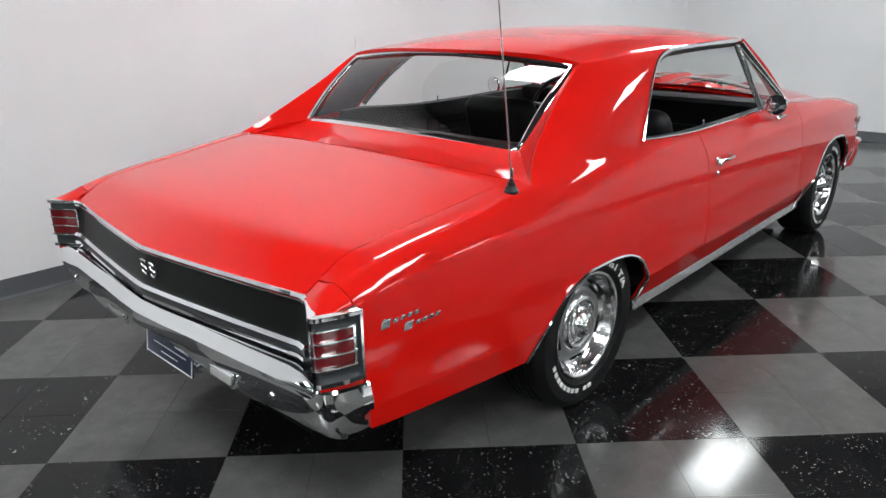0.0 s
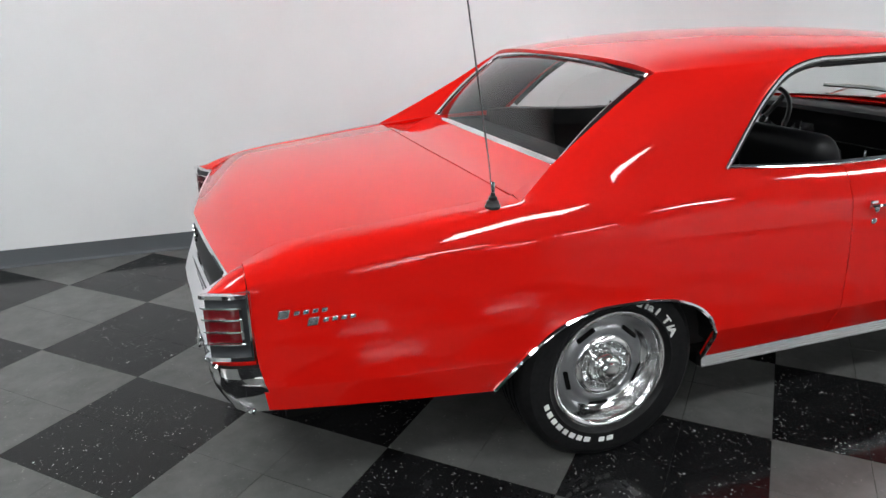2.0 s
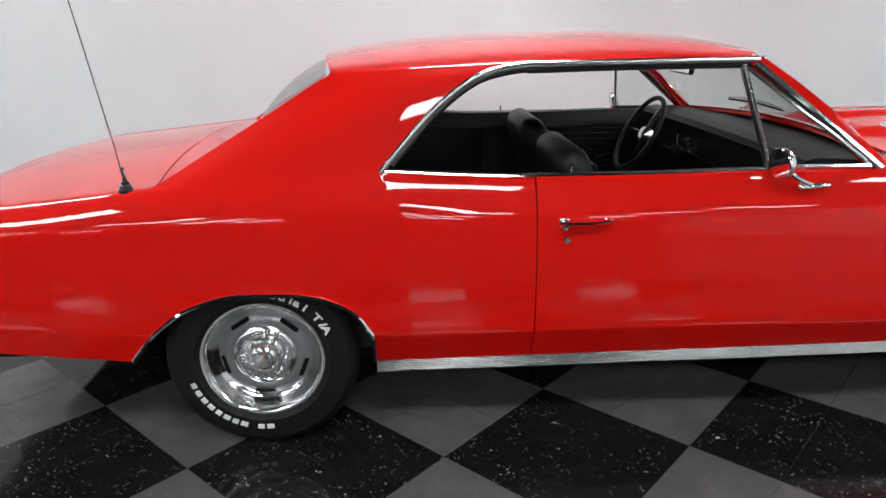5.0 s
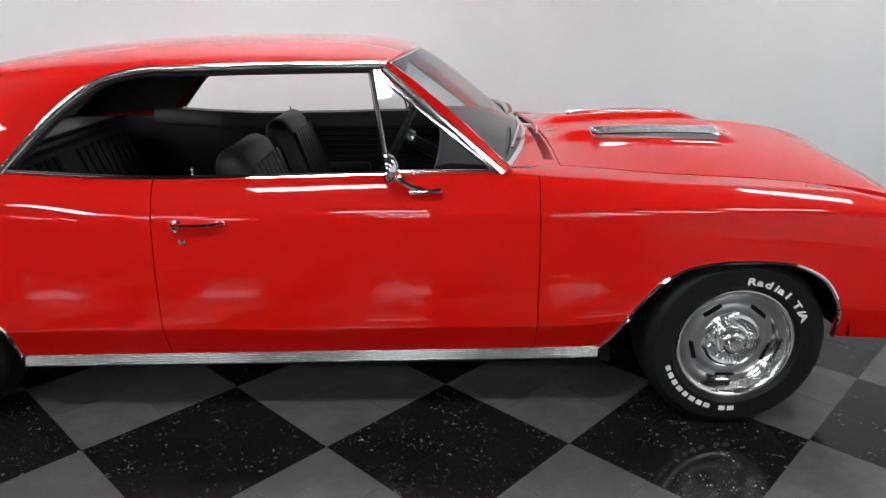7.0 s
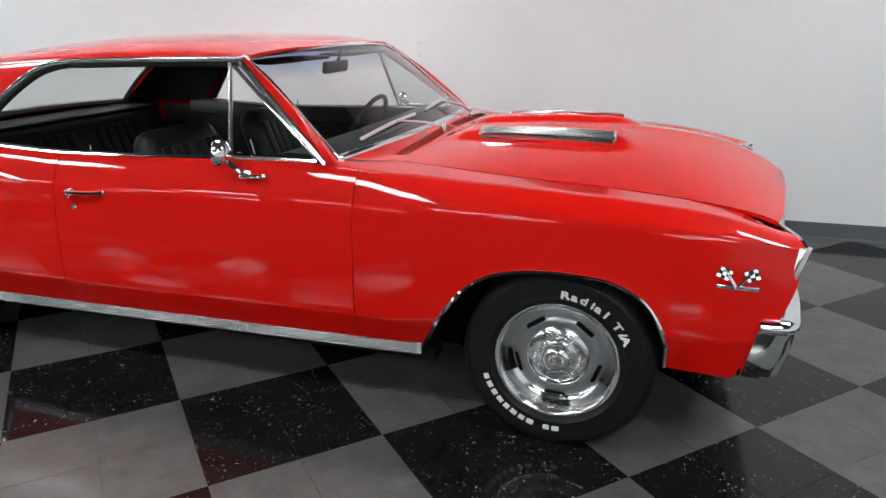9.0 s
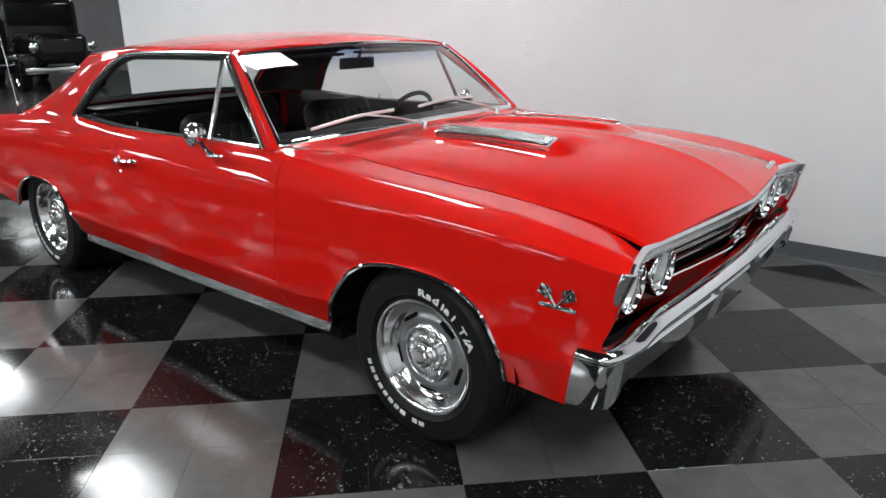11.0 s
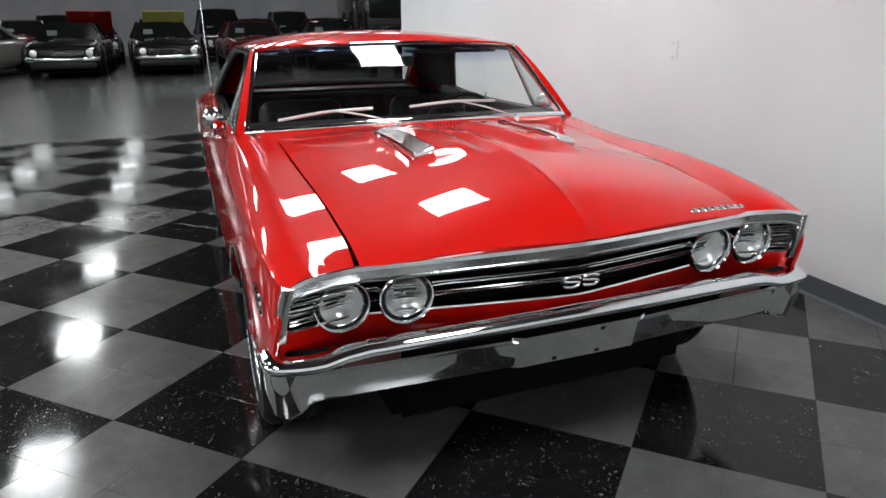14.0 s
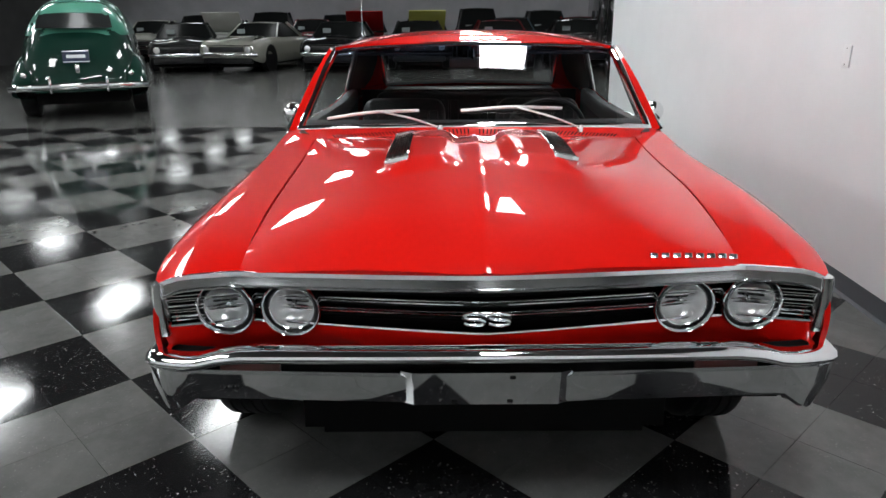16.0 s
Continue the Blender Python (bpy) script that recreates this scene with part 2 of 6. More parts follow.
def add_grid(bm, rows, flip=False, close=False):
    """Joins a list of rows of points into quads."""
    vs = [[bm.verts.new(p) for p in r] for r in rows]
    n = len(rows)
    for i in range(n if close else n - 1):
        a, b = vs[i], vs[(i + 1) % n]
        for j in range(len(a) - 1):
            q = (a[j], a[j + 1], b[j + 1], b[j])
            try:
                bm.faces.new(q[::-1] if flip else q)
            except ValueError:
                pass
    return vs


def grid_bm(rows, flip=False, close=False):
    bm = bmesh.new()
    add_grid(bm, rows, flip, close)
    return bm


def outward(bm, centre, weld=1e-4):
    """Welds, and turns the faces so that they look away from centre."""
    bmesh.ops.remove_doubles(bm, verts=bm.verts, dist=weld)
    bmesh.ops.dissolve_degenerate(bm, edges=bm.edges, dist=1e-5)
    bmesh.ops.recalc_face_normals(bm, faces=bm.faces)
    c = Vector(centre)
    s = sum((f.calc_center_median() - c).normalized().dot(f.normal) * f.calc_area() for f in bm.faces)
    if s < 0:
        bmesh.ops.reverse_faces(bm, faces=bm.faces)
    return bm


def tube(bm, pts, r, seg=8, squash=(1.0, 1.0)):
    """A round bar along the points."""
    pts = [Vector(p) for p in pts]
    rings = []
    up = Vector((0, 0, 1))
    for i, p in enumerate(pts):
        d = (pts[min(i + 1, len(pts) - 1)] - pts[max(i - 1, 0)]).normalized()
        if abs(d.dot(up)) > 0.95:
            side = d.cross(Vector((0, 1, 0))).normalized()
        else:
            side = d.cross(up).normalized()
        top = side.cross(d)
        rings.append([p + side * (r * squash[0] * math.cos(a)) + top * (r * squash[1] * math.sin(a))
                      for a in [2 * math.pi * k / seg for k in range(seg)]])
    vs = [[bm.verts.new(p) for p in q] for q in rings]
    for a, b in zip(vs, vs[1:]):
        for k in range(seg):
            bm.faces.new((a[k], a[(k + 1) % seg], b[(k + 1) % seg], b[k]))
    bm.faces.new(vs[0][::-1])
    bm.faces.new(vs[-1])
    return bm


def sweep(bm, path, section, caps=True):
    """section(i, t) gives for every path point the closed ring of points."""
    vs = [[bm.verts.new(p) for p in section(i, i / (len(path) - 1))] for i in range(len(path))]
    n = len(vs[0])
    for a, b in zip(vs, vs[1:]):
        for k in range(n):
            bm.faces.new((a[k], a[(k + 1) % n], b[(k + 1) % n], b[k]))
    if caps:
        bm.faces.new(vs[0][::-1])
        bm.faces.new(vs[-1])
    return bm


def box(bm, lo, hi, m=None):
    x0, y0, z0 = lo
    x1, y1, z1 = hi
    c = [(x, y, z) for x in (x0, x1) for y in (y0, y1) for z in (z0, z1)]
    v = [bm.verts.new((m @ Vector(p)) if m else p) for p in c]
    for f in ((0, 1, 3, 2), (4, 6, 7, 5), (0, 4, 5, 1), (2, 3, 7, 6), (0, 2, 6, 4), (1, 5, 7, 3)):
        bm.faces.new([v[i] for i in f])
    return bm


def rbox(lo, hi, r, seg=3, m=None):
    bm = bmesh.new()
    box(bm, lo, hi)
    bmesh.ops.recalc_face_normals(bm, faces=bm.faces)
    bmesh.ops.bevel(bm, geom=list(bm.edges), offset=r, segments=seg, affect="EDGES", profile=0.5)
    if m:
        bmesh.ops.transform(bm, matrix=m, verts=bm.verts)
    return bm


def lathe(profile, seg=48, axis="y"):
    """Turns (radius, along) pairs round an axis; along is its own direction."""
    bm = bmesh.new()
    rows = []
    for k in range(seg):
        a = 2 * math.pi * k / seg
        rows.append([(r * math.cos(a), s, r * math.sin(a)) if axis == "y" else
                     ((s, r * math.cos(a), r * math.sin(a)) if axis == "x" else (r * math.cos(a), r * math.sin(a), s)) for r, s in profile])
    add_grid(bm, rows, close=True)
    bmesh.ops.remove_doubles(bm, verts=bm.verts, dist=1e-5)
    bmesh.ops.recalc_face_normals(bm, faces=bm.faces)
    return bm


# ---- room ----
def slab(name, lo, hi, material, label, category):
    bm = box(bmesh.new(), lo, hi)
    bmesh.ops.recalc_face_normals(bm, faces=bm.faces)
    return tagged(part(name, bm, material, smooth=0), label, category, kind="structure")


slab("wall_left", (-4.62, 2.01, 0), (7.2, 2.23, CEIL), WALL, "white painted drywall beside the parked red coupe", "wall")
slab("wall_front", (7.0, -16, 0), (7.2, 2.01, CEIL), WALL, "white painted drywall closing the display corner", "wall")
slab("wall_back", (-27.2, -16, 0), (-27, 9, CEIL), FARWALL, "pale grey far wall of the showroom", "wall")
# wall_right is added out of view and kept dark to shape reflections.
slab("wall_right", (-27, -16.2, 0), (7.2, -16, CEIL), DARKWALL, "unseen side wall added to close the showroom, dark to calm the reflections", "wall")
slab("wall_alcove", (-27, 9, 0), (-4.62, 9.2, CEIL), FARWALL, "pale side wall behind the parked cars", "wall")
slab("wall_return", (-4.84, 2.23, 0), (-4.62, 9, CEIL), WALL, "white return wall behind the partition", "wall")
slab("ceiling", (-27.2, -16.2, CEIL), (7.2, 9.2, CEIL + 0.1), CEILING, "dark open showroom ceiling", "ceiling")
slab("floor", (-27.2, -16.2, -0.2), (7.2, 9.2, -0.006), CONCRETE, "grey polished concrete showroom floor", "floor")


def cove(name, path, label):
    prof = [(0.0, 0.105), (0.004, 0.108), (0.006, 0.10), (0.007, 0.03), (0.012, 0.012), (0.03, 0.002), (0.03, 0.0), (0.0, 0.0)]
    (x0, y0), (x1, y1), (nx, ny) = path
    bm = bmesh.new()
    sweep(bm, [0, 1], lambda i, t: [(x0 + (x1 - x0) * t + nx * d, y0 + (y1 - y0) * t + ny * d, z) for d, z in prof])
    bmesh.ops.recalc_face_normals(bm, faces=bm.faces)
    tagged(part(name, bm, COVE, smooth=40), label, "baseboard", kind="structure")


cove("baseboard_left", ((-4.62, 2.01), (6.97, 2.01), (0, -1)), "dark grey rubber cove base along the wall")
cove("baseboard_front", ((7.0, 2.01), (7.0, -15.97), (-1, 0)), "dark grey rubber cove base along the wall")


def ceiling_light(panel):
    ob = thing("ceiling_light", "bright white rectangular troffer hung under the dark ceiling", "ceiling light", "ceiling lights")
    bm = bmesh.new()
    for lo, hi in (((-0.61, -0.31, -0.02), (-0.58, 0.31, 0.0)), ((0.58, -0.31, -0.02), (0.61, 0.31, 0.0)),
                   ((-0.58, -0.31, -0.02), (0.58, -0.28, 0.0)), ((-0.58, 0.28, -0.02), (0.58, 0.31, 0.0))):
        box(bm, lo, hi)
    part("frame", bm, LIGHTFRAME, ob, smooth=0)
    part("diffuser", box(bmesh.new(), (-0.58, -0.28, -0.012), (0.58, 0.28, -0.004)), panel, ob, "glowing white diffuser", smooth=0)
    return ob


LX = [4.9 - 3.7 * k for k in range(9)]
LY = [0.2 - 3.25 * k for k in range(5)]
spots = [(x - 0.28, 0.40 if y == LY[0] else y) if y >= LY[1] and 0 < x < 4 else (x, y) for x in LX for y in LY] + [(x, y) for x in LX if x < -6 for y in (3.45, 6.7)]
lit = ceiling_light(LAMP)
lit.location = (*spots[0], CEIL - 0.002)
dim = ceiling_light(LAMP_DIM)
dim.location = (LX[-1], LY[-1], CEIL - 0.002)
soft_lit = ceiling_light(LAMP_MID)
soft_lit.location = (LX[4], LY[0], CEIL - 0.002)
for x, y in spots[1:]:
    if (x, y) not in ((LX[-1], LY[-1]), (LX[4], LY[0])):
        copy_thing(lit if x > -7 and y < 3 else soft_lit if x > -11 else dim, pose(x, y, CEIL - 0.002))

plate_switch = thing("wall_plate", "small white blank wall plate on the painted wall", "wall plate", at=(1.45, 2.01, 1.225))
part("cover", rbox((-0.04, -0.007, -0.058), (0.04, 0.0, 0.058), 0.003, 2), WALL, plate_switch)
for dz in (-0.042, 0.042):
    part("screw", lathe([(0.0, -0.009), (0.0035, -0.009), (0.0035, -0.006)], 10), SATIN, plate_switch).location = (0, 0, dz)

# ---- the red coupe: x ahead from the rear axle, y to its left ----
coupe = thing("coupe", "glossy red two-door hardtop muscle coupe with chrome bumpers parked on tiles", "car")
MID = (1.3, 0, 0.6)
DOOR_R, DOOR_F = 0.930, 2.222
half = pchip((-1.225, 0.905), (-1.16, 0.932), (-1.09, 0.948), (-0.4, 0.958), (0.4, 0.957), (1.2, 0.957), (2.2, 0.955), (2.9, 0.952), (3.3, 0.944), (3.5, 0.932), (3.60, 0.918), (3.66, 0.900))
crease_low = pchip((-1.1, 0.495), (-0.4, 0.452), (0.4, 0.425), (2.3, 0.425), (2.6, 0.45), (3.3, 0.478), (3.6, 0.49))
crease_up = pchip((-1.225, 0.764), (-1.15, 0.772), (-1.05, 0.785), (-0.4, 0.812), (0.5, 0.815), (2.2, 0.822), (3.0, 0.822), (3.45, 0.802), (3.66, 0.768))
top_y = pchip((-1.225, 0.80), (-1.1, 0.835), (-0.6, 0.848), (-0.2, 0.856), (0.4, 0.862), (2.2, 0.860), (2.4, 0.852), (2.6, 0.842), (3.0, 0.832), (3.3, 0.822), (3.45, 0.815), (3.57, 0.805), (3.66, 0.795))
top_z = pchip((-1.225, 0.764), (-1.19, 0.785), (-1.155, 0.800), (-1.10, 0.815), (-0.97, 0.848), (-0.63, 0.882), (-0.38, 0.906), (-0.2, 0.922), (0.1, 0.945), (0.4, 0.954),
              (0.65, 0.940), (0.93, 0.929), (1.3, 0.931), (1.7, 0.938), (2.1, 0.938), (2.22, 0.931), (2.4, 0.918), (2.6, 0.904), (3.0, 0.884), (3.3, 0.860), (3.45, 0.838), (3.57, 0.813), (3.66, 0.792))
hood_y = pchip((2.2, 0.710), (2.352, 0.700), (2.714, 0.688), (3.1, 0.678), (3.37, 0.671), (3.66, 0.665))
hood_z = pchip((2.2, 0.945), (2.352, 0.934), (2.714, 0.900), (3.1, 0.873), (3.37, 0.843), (3.5, 0.822), (3.57, 0.802), (3.60, 0.790), (3.63, 0.776), (3.70, 0.752))
hood_mid = pchip((2.3, 0.955), (2.5, 0.970), (2.8, 0.980), (3.1, 0.974), (3.3, 0.955), (3.45, 0.924), (3.6, 0.864), (3.66, 0.830), (3.70, 0.793))
lean = pchip((-0.32, 0.0), (-0.1, 0.55), (0.2, 0.9), (0.40, 1.0), (0.55, 0.4), (0.75, 0.0))
rear_arch = pchip((-0.409, 0.346), (-0.36, 0.408), (-0.307, 0.464), (-0.182, 0.544), (-0.041, 0.576), (0.09, 0.575), (0.19, 0.564), (0.285, 0.532), (0.35, 0.482), (0.388, 0.415))
front_arch = pchip((2.454, 0.300), (2.50, 0.385), (2.563, 0.488), (2.656, 0.589), (2.747, 0.632), (2.907, 0.652), (3.064, 0.643), (3.187, 0.595), (3.253, 0.515), (3.280, 0.440))
rear_edge = pchip((0.35, -1.068), (0.42, -1.080), (0.60, -1.098), (0.78, -1.104), (0.9, -1.108))
front_edge = pchip((0.33, 3.482), (0.376, 3.50), (0.45, 3.545), (0.584, 3.604), (0.70, 3.642), (0.774, 3.660), (0.80, 3.660))


tuck = pchip((-1.1, 0.16), (-0.45, 0.20), (0.4, 0.46), (2.45, 0.46), (3.25, 0.30), (3.66, 0.20))
crisp = pchip((-1.2, 0.3), (-0.5, 0.6), (0.0, 0.8), (0.8, 1.0), (3.0, 1.0), (3.5, 0.9), (3.66, 0.7))


def side_y(x, z):
    """Half width of the body side: widest at the lower crease, leaning in above it, tucked under below."""
    zc, zu = crease_low(x), crease_up(x)
    if z < zc:
        return half(x) - 0.003 - (zc - z) * tuck(x)
    u = (z - zc) / (zu - zc)
    return half(x) - 0.003 - 0.004 * u - 0.024 * u**3


def low_edge(x):
    if x < -0.409:
        return 0.346 + (x + 0.409) / (-0.64) * 0.072
    if x <= 0.388:
        return rear_arch(x)
    if x < 2.454:
        return 0.302 + (x - 0.4) / 2.05 * 0.018
    if x <= 3.280:
        return front_arch(x)
    return 0.354 - (x - 3.285) * 0.04


def column(x, n_low=22, n_up=11, n_top=5, x_of=None, top=True, low=None):
    """Points of the body side at x, from the lower edge over the shoulder to the seam beside the lid."""
    zl = low_edge(x) if low is None else low
    zu = crease_up(x)
    m = max(2, n_low // 3)
    zc = min(max(crease_low(x), zl + 0.012), zu - 0.004)
    zs_ = space(zl, zc - 0.0015, m) + space(zc + 0.0015, zu, n_low - m)
    pts = [(side_y(x, z), z) for z in zs_]
    a = pts[-1]
    yt, zt = top_y(x), top_z(x)
    k = lean(x)
    wing = min(1.0, max(0.0, (x - 2.2) / 0.35))
    sh = 0.78 * (1 - k) * crisp(x)
    dy, dz = (1 - k) * (0.55 - 0.27 * sh) * (a[0] - yt) + k * 0.025, -k * 0.045 - 0.16 * sh * (zt - a[1])
    c1 = (a[0] - 0.014 * (1 - sh) - 0.24 * sh * (a[0] - yt), a[1] + (0.5 - 0.20 * sh) * (zt - a[1]))
    c2 = (yt + dy, zt + dz)
    run, rise = a[0] - yt, zt - a[1]
    w1, w2 = (a[0] - 0.22 * run, a[1] + 0.46 * rise), (yt + 0.34 * run, zt - 0.13 * rise)
    c1 = tuple(p + (q - p) * wing for p, q in zip(c1, w1))
    c2 = tuple(p + (q - p) * wing for p, q in zip(c2, w2))
    pts += bez(a, c1, c2, (yt, zt), n_up)[1:]
    if top:
        if x < 0:
            ys, zs = min(0.775, yt - 0.03), lid_edge(x)
        else:
            ys, zs = hood_y(x), hood_z(x)
        pts += [(yt + (ys - yt) * t, zt + (zs - zt) * (t + (1 - wing) * t * (1 - t) + wing * 0.10 * math.sin(math.pi * t))) for t in space(0, 1, n_top)[1:]]
    out = []
    for y, z in pts:
        out.append((x_of(z) if x_of else x, -y, z))
    return out


deck_z = pchip((-1.19, 0.800), (-1.16, 0.812), (-1.11, 0.828), (-1.05, 0.842), (-0.9, 0.862), (-0.63, 0.886), (-0.38, 0.910), (-0.2, 0.926))


def lid_edge(x):
    """Height of the trunk lid's side edge."""
    t = max(0.0, ((-0.303 - x) / 0.848 - 0.80) / 0.20)
    return deck_z(x) * (1 - t**2.2) + 0.774 * t**2.2 + 0.001


# --- quarters, sail panels and roof in one shell ---
base_x = space(-0.30, 0.388, 21) + [0.3884, 0.42]
SAIL = len(base_x)
base_b = [(x + 0.30) / 0.72 for x in base_x]
rear_curve = polyline([(-0.30, 0.855, 0.914), (-0.12, 0.795, 1.022), (0.08, 0.738, 1.140), (0.20, 0.705, 1.215), (0.265, 0.680, 1.251)], 15)
ridge_pull = pchip((0, 0.004), (4, 0.038), (9, 0.044), (12, 0.033), (14, 0.018))
front_curve = polyline([(0.42, 0.862, 0.954), (0.515, 0.822, 1.060), (0.615, 0.78, 1.158), (0.73, 0.742, 1.238), (0.83, 0.726, 1.269), (0.92, 0.720, 1.281)], 15)
roof_mid = pchip((0.19, 1.292), (0.35, 1.322), (0.6, 1.350), (0.9, 1.368), (1.3, 1.374), (1.6, 1.362), (1.72, 1.345), (1.82, 1.318))
edge_y = pchip((0.26, 0.680), (0.5, 0.706), (0.92, 0.720), (1.3, 0.720), (1.72, 0.705))
edge_z = pchip((0.26, 1.252), (0.5, 1.268), (0.92, 1.281), (1.3, 1.290), (1.72, 1.293))



def sail_point(b, j):
    r, f = rear_curve[j], front_curve[j]
    p = r.lerp(f, b)
    bulge = 0.030 * math.sin(math.pi * b) * math.sin(math.pi * j / 14 * 0.5 + 0.25)
    base = (base_x[0] + (base_x[-1] - base_x[0]) * b)
    k = (1 - j / 14) ** 2
    p.y -= ridge_pull(j) * (1 - b) ** 3
    dy, dz = top_y(base) - (rear_curve[0].lerp(front_curve[0], b)).y, top_z(base) - (rear_curve[0].lerp(front_curve[0], b)).z
    return Vector((p.x, -(p.y + bulge * 0.45 * (1 if j else 0) * min(j / 3, 1) * (1 - (j / 14) ** 3) + dy * k), p.z + dz * k))


def shell_half(bm, s):
    def put(rows, flip=False):
        add_grid(bm, [[(p[0], p[1] * s, p[2]) for p in r] for r in rows], flip)
    # behind the sail panel
    put([[(rear_edge(p[2]), p[1], p[2]) for p in column(-1.10)]] + [column(x) for x in space(-1.04, -0.409, 16)] + [column(x) for x in space(-0.40, -0.30, 8)])
    # under the sail panel, with the panel itself on top
    rows = []
    for i, x in enumerate(base_x):
        c = column(x, top=False)
        if x > 0.388:
            c = column(x, top=False, low=0.302)
        c += [tuple(sail_point(base_b[i], j)) for j in range(1, 15)]
        rows.append(c)
    put(rows)
    put([column(x, top=False) for x in space(0.42, DOOR_R - 0.0025, 12)])


def roof_rows():
    rows = []
    xs = [sail_point(q, 14).x for q in base_b] + space(0.92, 1.715, 20)[1:]
    for n, x in enumerate(xs):
        if n < SAIL:
            e = sail_point(base_b[n], 14)
            ye, ze = -e.y, e.z
        else:
            ye, ze = edge_y(x), edge_z(x)
        f = (x - xs[0]) / (xs[-1] - xs[0])
        row = []
        for q in [math.sin(math.pi / 2 * k) for k in space(-1, 1, 45)]:
            y = ye * q
            bow = (1 - q * q)
            xx = x + (-0.06 * (1 - f) ** 3 + 0.095 * f**3) * bow
            zc = roof_mid(xx)
            row.append((xx, y, ze + (zc - ze) * max(0.0, 1 - abs(q) ** 2.3) ** 0.72))
        rows.append(row)
    return rows


bm = bmesh.new()
shell_half(bm, 1)
shell_half(bm, -1)
ROOF = roof_rows()
add_grid(bm, ROOF)
shell = part("body_shell", outward(bm, MID, 4e-4), RED, coupe, "red quarter panels, sail panels and roof in one", smooth=40, flange=0.014)

# --- doors and front wings ---
for s in (1, -1):
    rows = [[(x, y * s, z) for x, y, z in column(xx, top=False)] for xx in space(DOOR_R + 0.0012, DOOR_F - 0.0012, 22)]
    rows = [r + [(r[-1][0], r[-1][1] - s * -0.045, r[-1][2] + 0.002), (r[-1][0], r[-1][1] + s * 0.055, r[-1][2] - 0.05)] for r in rows]
    door = part("door", outward(grid_bm(rows), MID), RED, coupe, "red front-hinged door, closed with its window lowered", smooth=40, flange=0.014)
    rows = [column(x) for x in space(DOOR_F + 0.002, 2.4535, 6)] + [column(x) for x in space(2.455, 2.56, 9)] + [column(x) for x in space(2.58, 3.20, 26)] + [column(x) for x in space(3.215, 3.2795, 9)]
    rows += [column(3.2799, low=0.357)]
    rows.append(column(3.29))
    for u in space(0, 1, 12)[1:]:
        c = column(3.29 + (3.655 - 3.29) * u)
        c = [(p[0], -side_y(3.285 + (front_edge(p[2]) - 3.285) * u, p[2]), p[2]) if p[2] < crease_up(p[0]) - 0.05 else p for p in c]
        rows.append([(3.285 + (front_edge(p[2]) - 0.010 * min(1, max(0, (p[2] - 0.66) / 0.05)) - 0.060 * min(1, max(0, (0.890 - abs(p[1])) / 0.215)) * min(1, max(0, (p[2] - 0.70) / 0.07)) - 3.285) * u, p[1], p[2]) for p in c])
    rows = [[(x, y * s, z) for x, y, z in r] for r in rows]
    part("front_wing", outward(grid_bm(rows), MID, 2e-4), RED, coupe, "red front wing with a round wheel opening", smooth=40, flange=0.014)
    # end cap over the tail lamp
    a_ = [Vector(p) for p in column(-1.1065, n_low=6, low=0.766)]
    n_ = len(a_)
    e_ = [Vector((-1.222, -0.904, 0.766)).lerp(Vector((-1.150, -0.776, 0.775)), max(0.0, (k - 5) / (n_ - 6))) for k in range(n_)]
    rows = []
    for u in space(0, 1, 10):
        row = []
        for p, q in zip(a_, e_):
            c = Vector((p.x + 0.75 * (q.x - p.x), 0.35 * p.y + 0.65 * q.y - 0.012, 0.62 * p.z + 0.38 * q.z))
            v = p * (1 - u) ** 2 + c * (2 * u * (1 - u)) + q * u**2
            row.append((v.x, v.y * s, v.z))
        rows.append(row)
    part("tail_end_cap", outward(grid_bm(rows), (-0.9, 0, 0.5)), RED, coupe, smooth=50, flange=0.005)

# --- hood with twin domes ---
hood_tip = lambda y: 3.690 - 0.085 * (abs(y) / 0.668) ** 1.25
crown = lambda x: hood_mid(x) - hood_z(x)


def dome(x, y):
    u = abs(y)
    across = max(0.0, min((u - 0.06) / 0.08, 1.0)) * max(0.0, min((0.355 - u) / 0.11, 1.0))
    along = max(0.0, min((3.15 - x) / 0.13, 1.0)) * max(0.0, min((x - 2.335) / 0.12, 1.0))
    sm = lambda t: t * t * (3 - 2 * t)
    return 0.030 * sm(across) * sm(along)


def hood_surf(x, y):
    """Height of the hood's skin."""
    q = max(-1.0, min(1.0, y / (hood_y(x) - 0.004)))
    t = min(1.0, max(0.0, (x - 2.6) / 0.6))
    ridge = 0.009 * math.exp(-abs(y) / 0.035) * min(1.0, max(0.0, (x - 2.34) / 0.10))
    return hood_z(x) + crown(x) * (1 - abs(q) ** (2.0 - 0.5 * t)) + dome(x, y) + ridge


rows = []
for f in space(0, 1, 74):
    row = []
    for q in space(-1, 1, 97):
        y = (hood_y(2.32 + f * 1.315) - 0.007) * q
        x0 = 2.32 + 0.02 * (1 - q * q)
        x = x0 + (hood_tip(y) - x0) * f
        row.append((x, y, hood_surf(x, y)))
    rows.append(row)
HOODTIP = rows[-1]
part("hood", outward(grid_bm(rows), (2.8, 0, 0.2)), RED, coupe, "red hood with twin raised domes", smooth=50, flange=0.014)

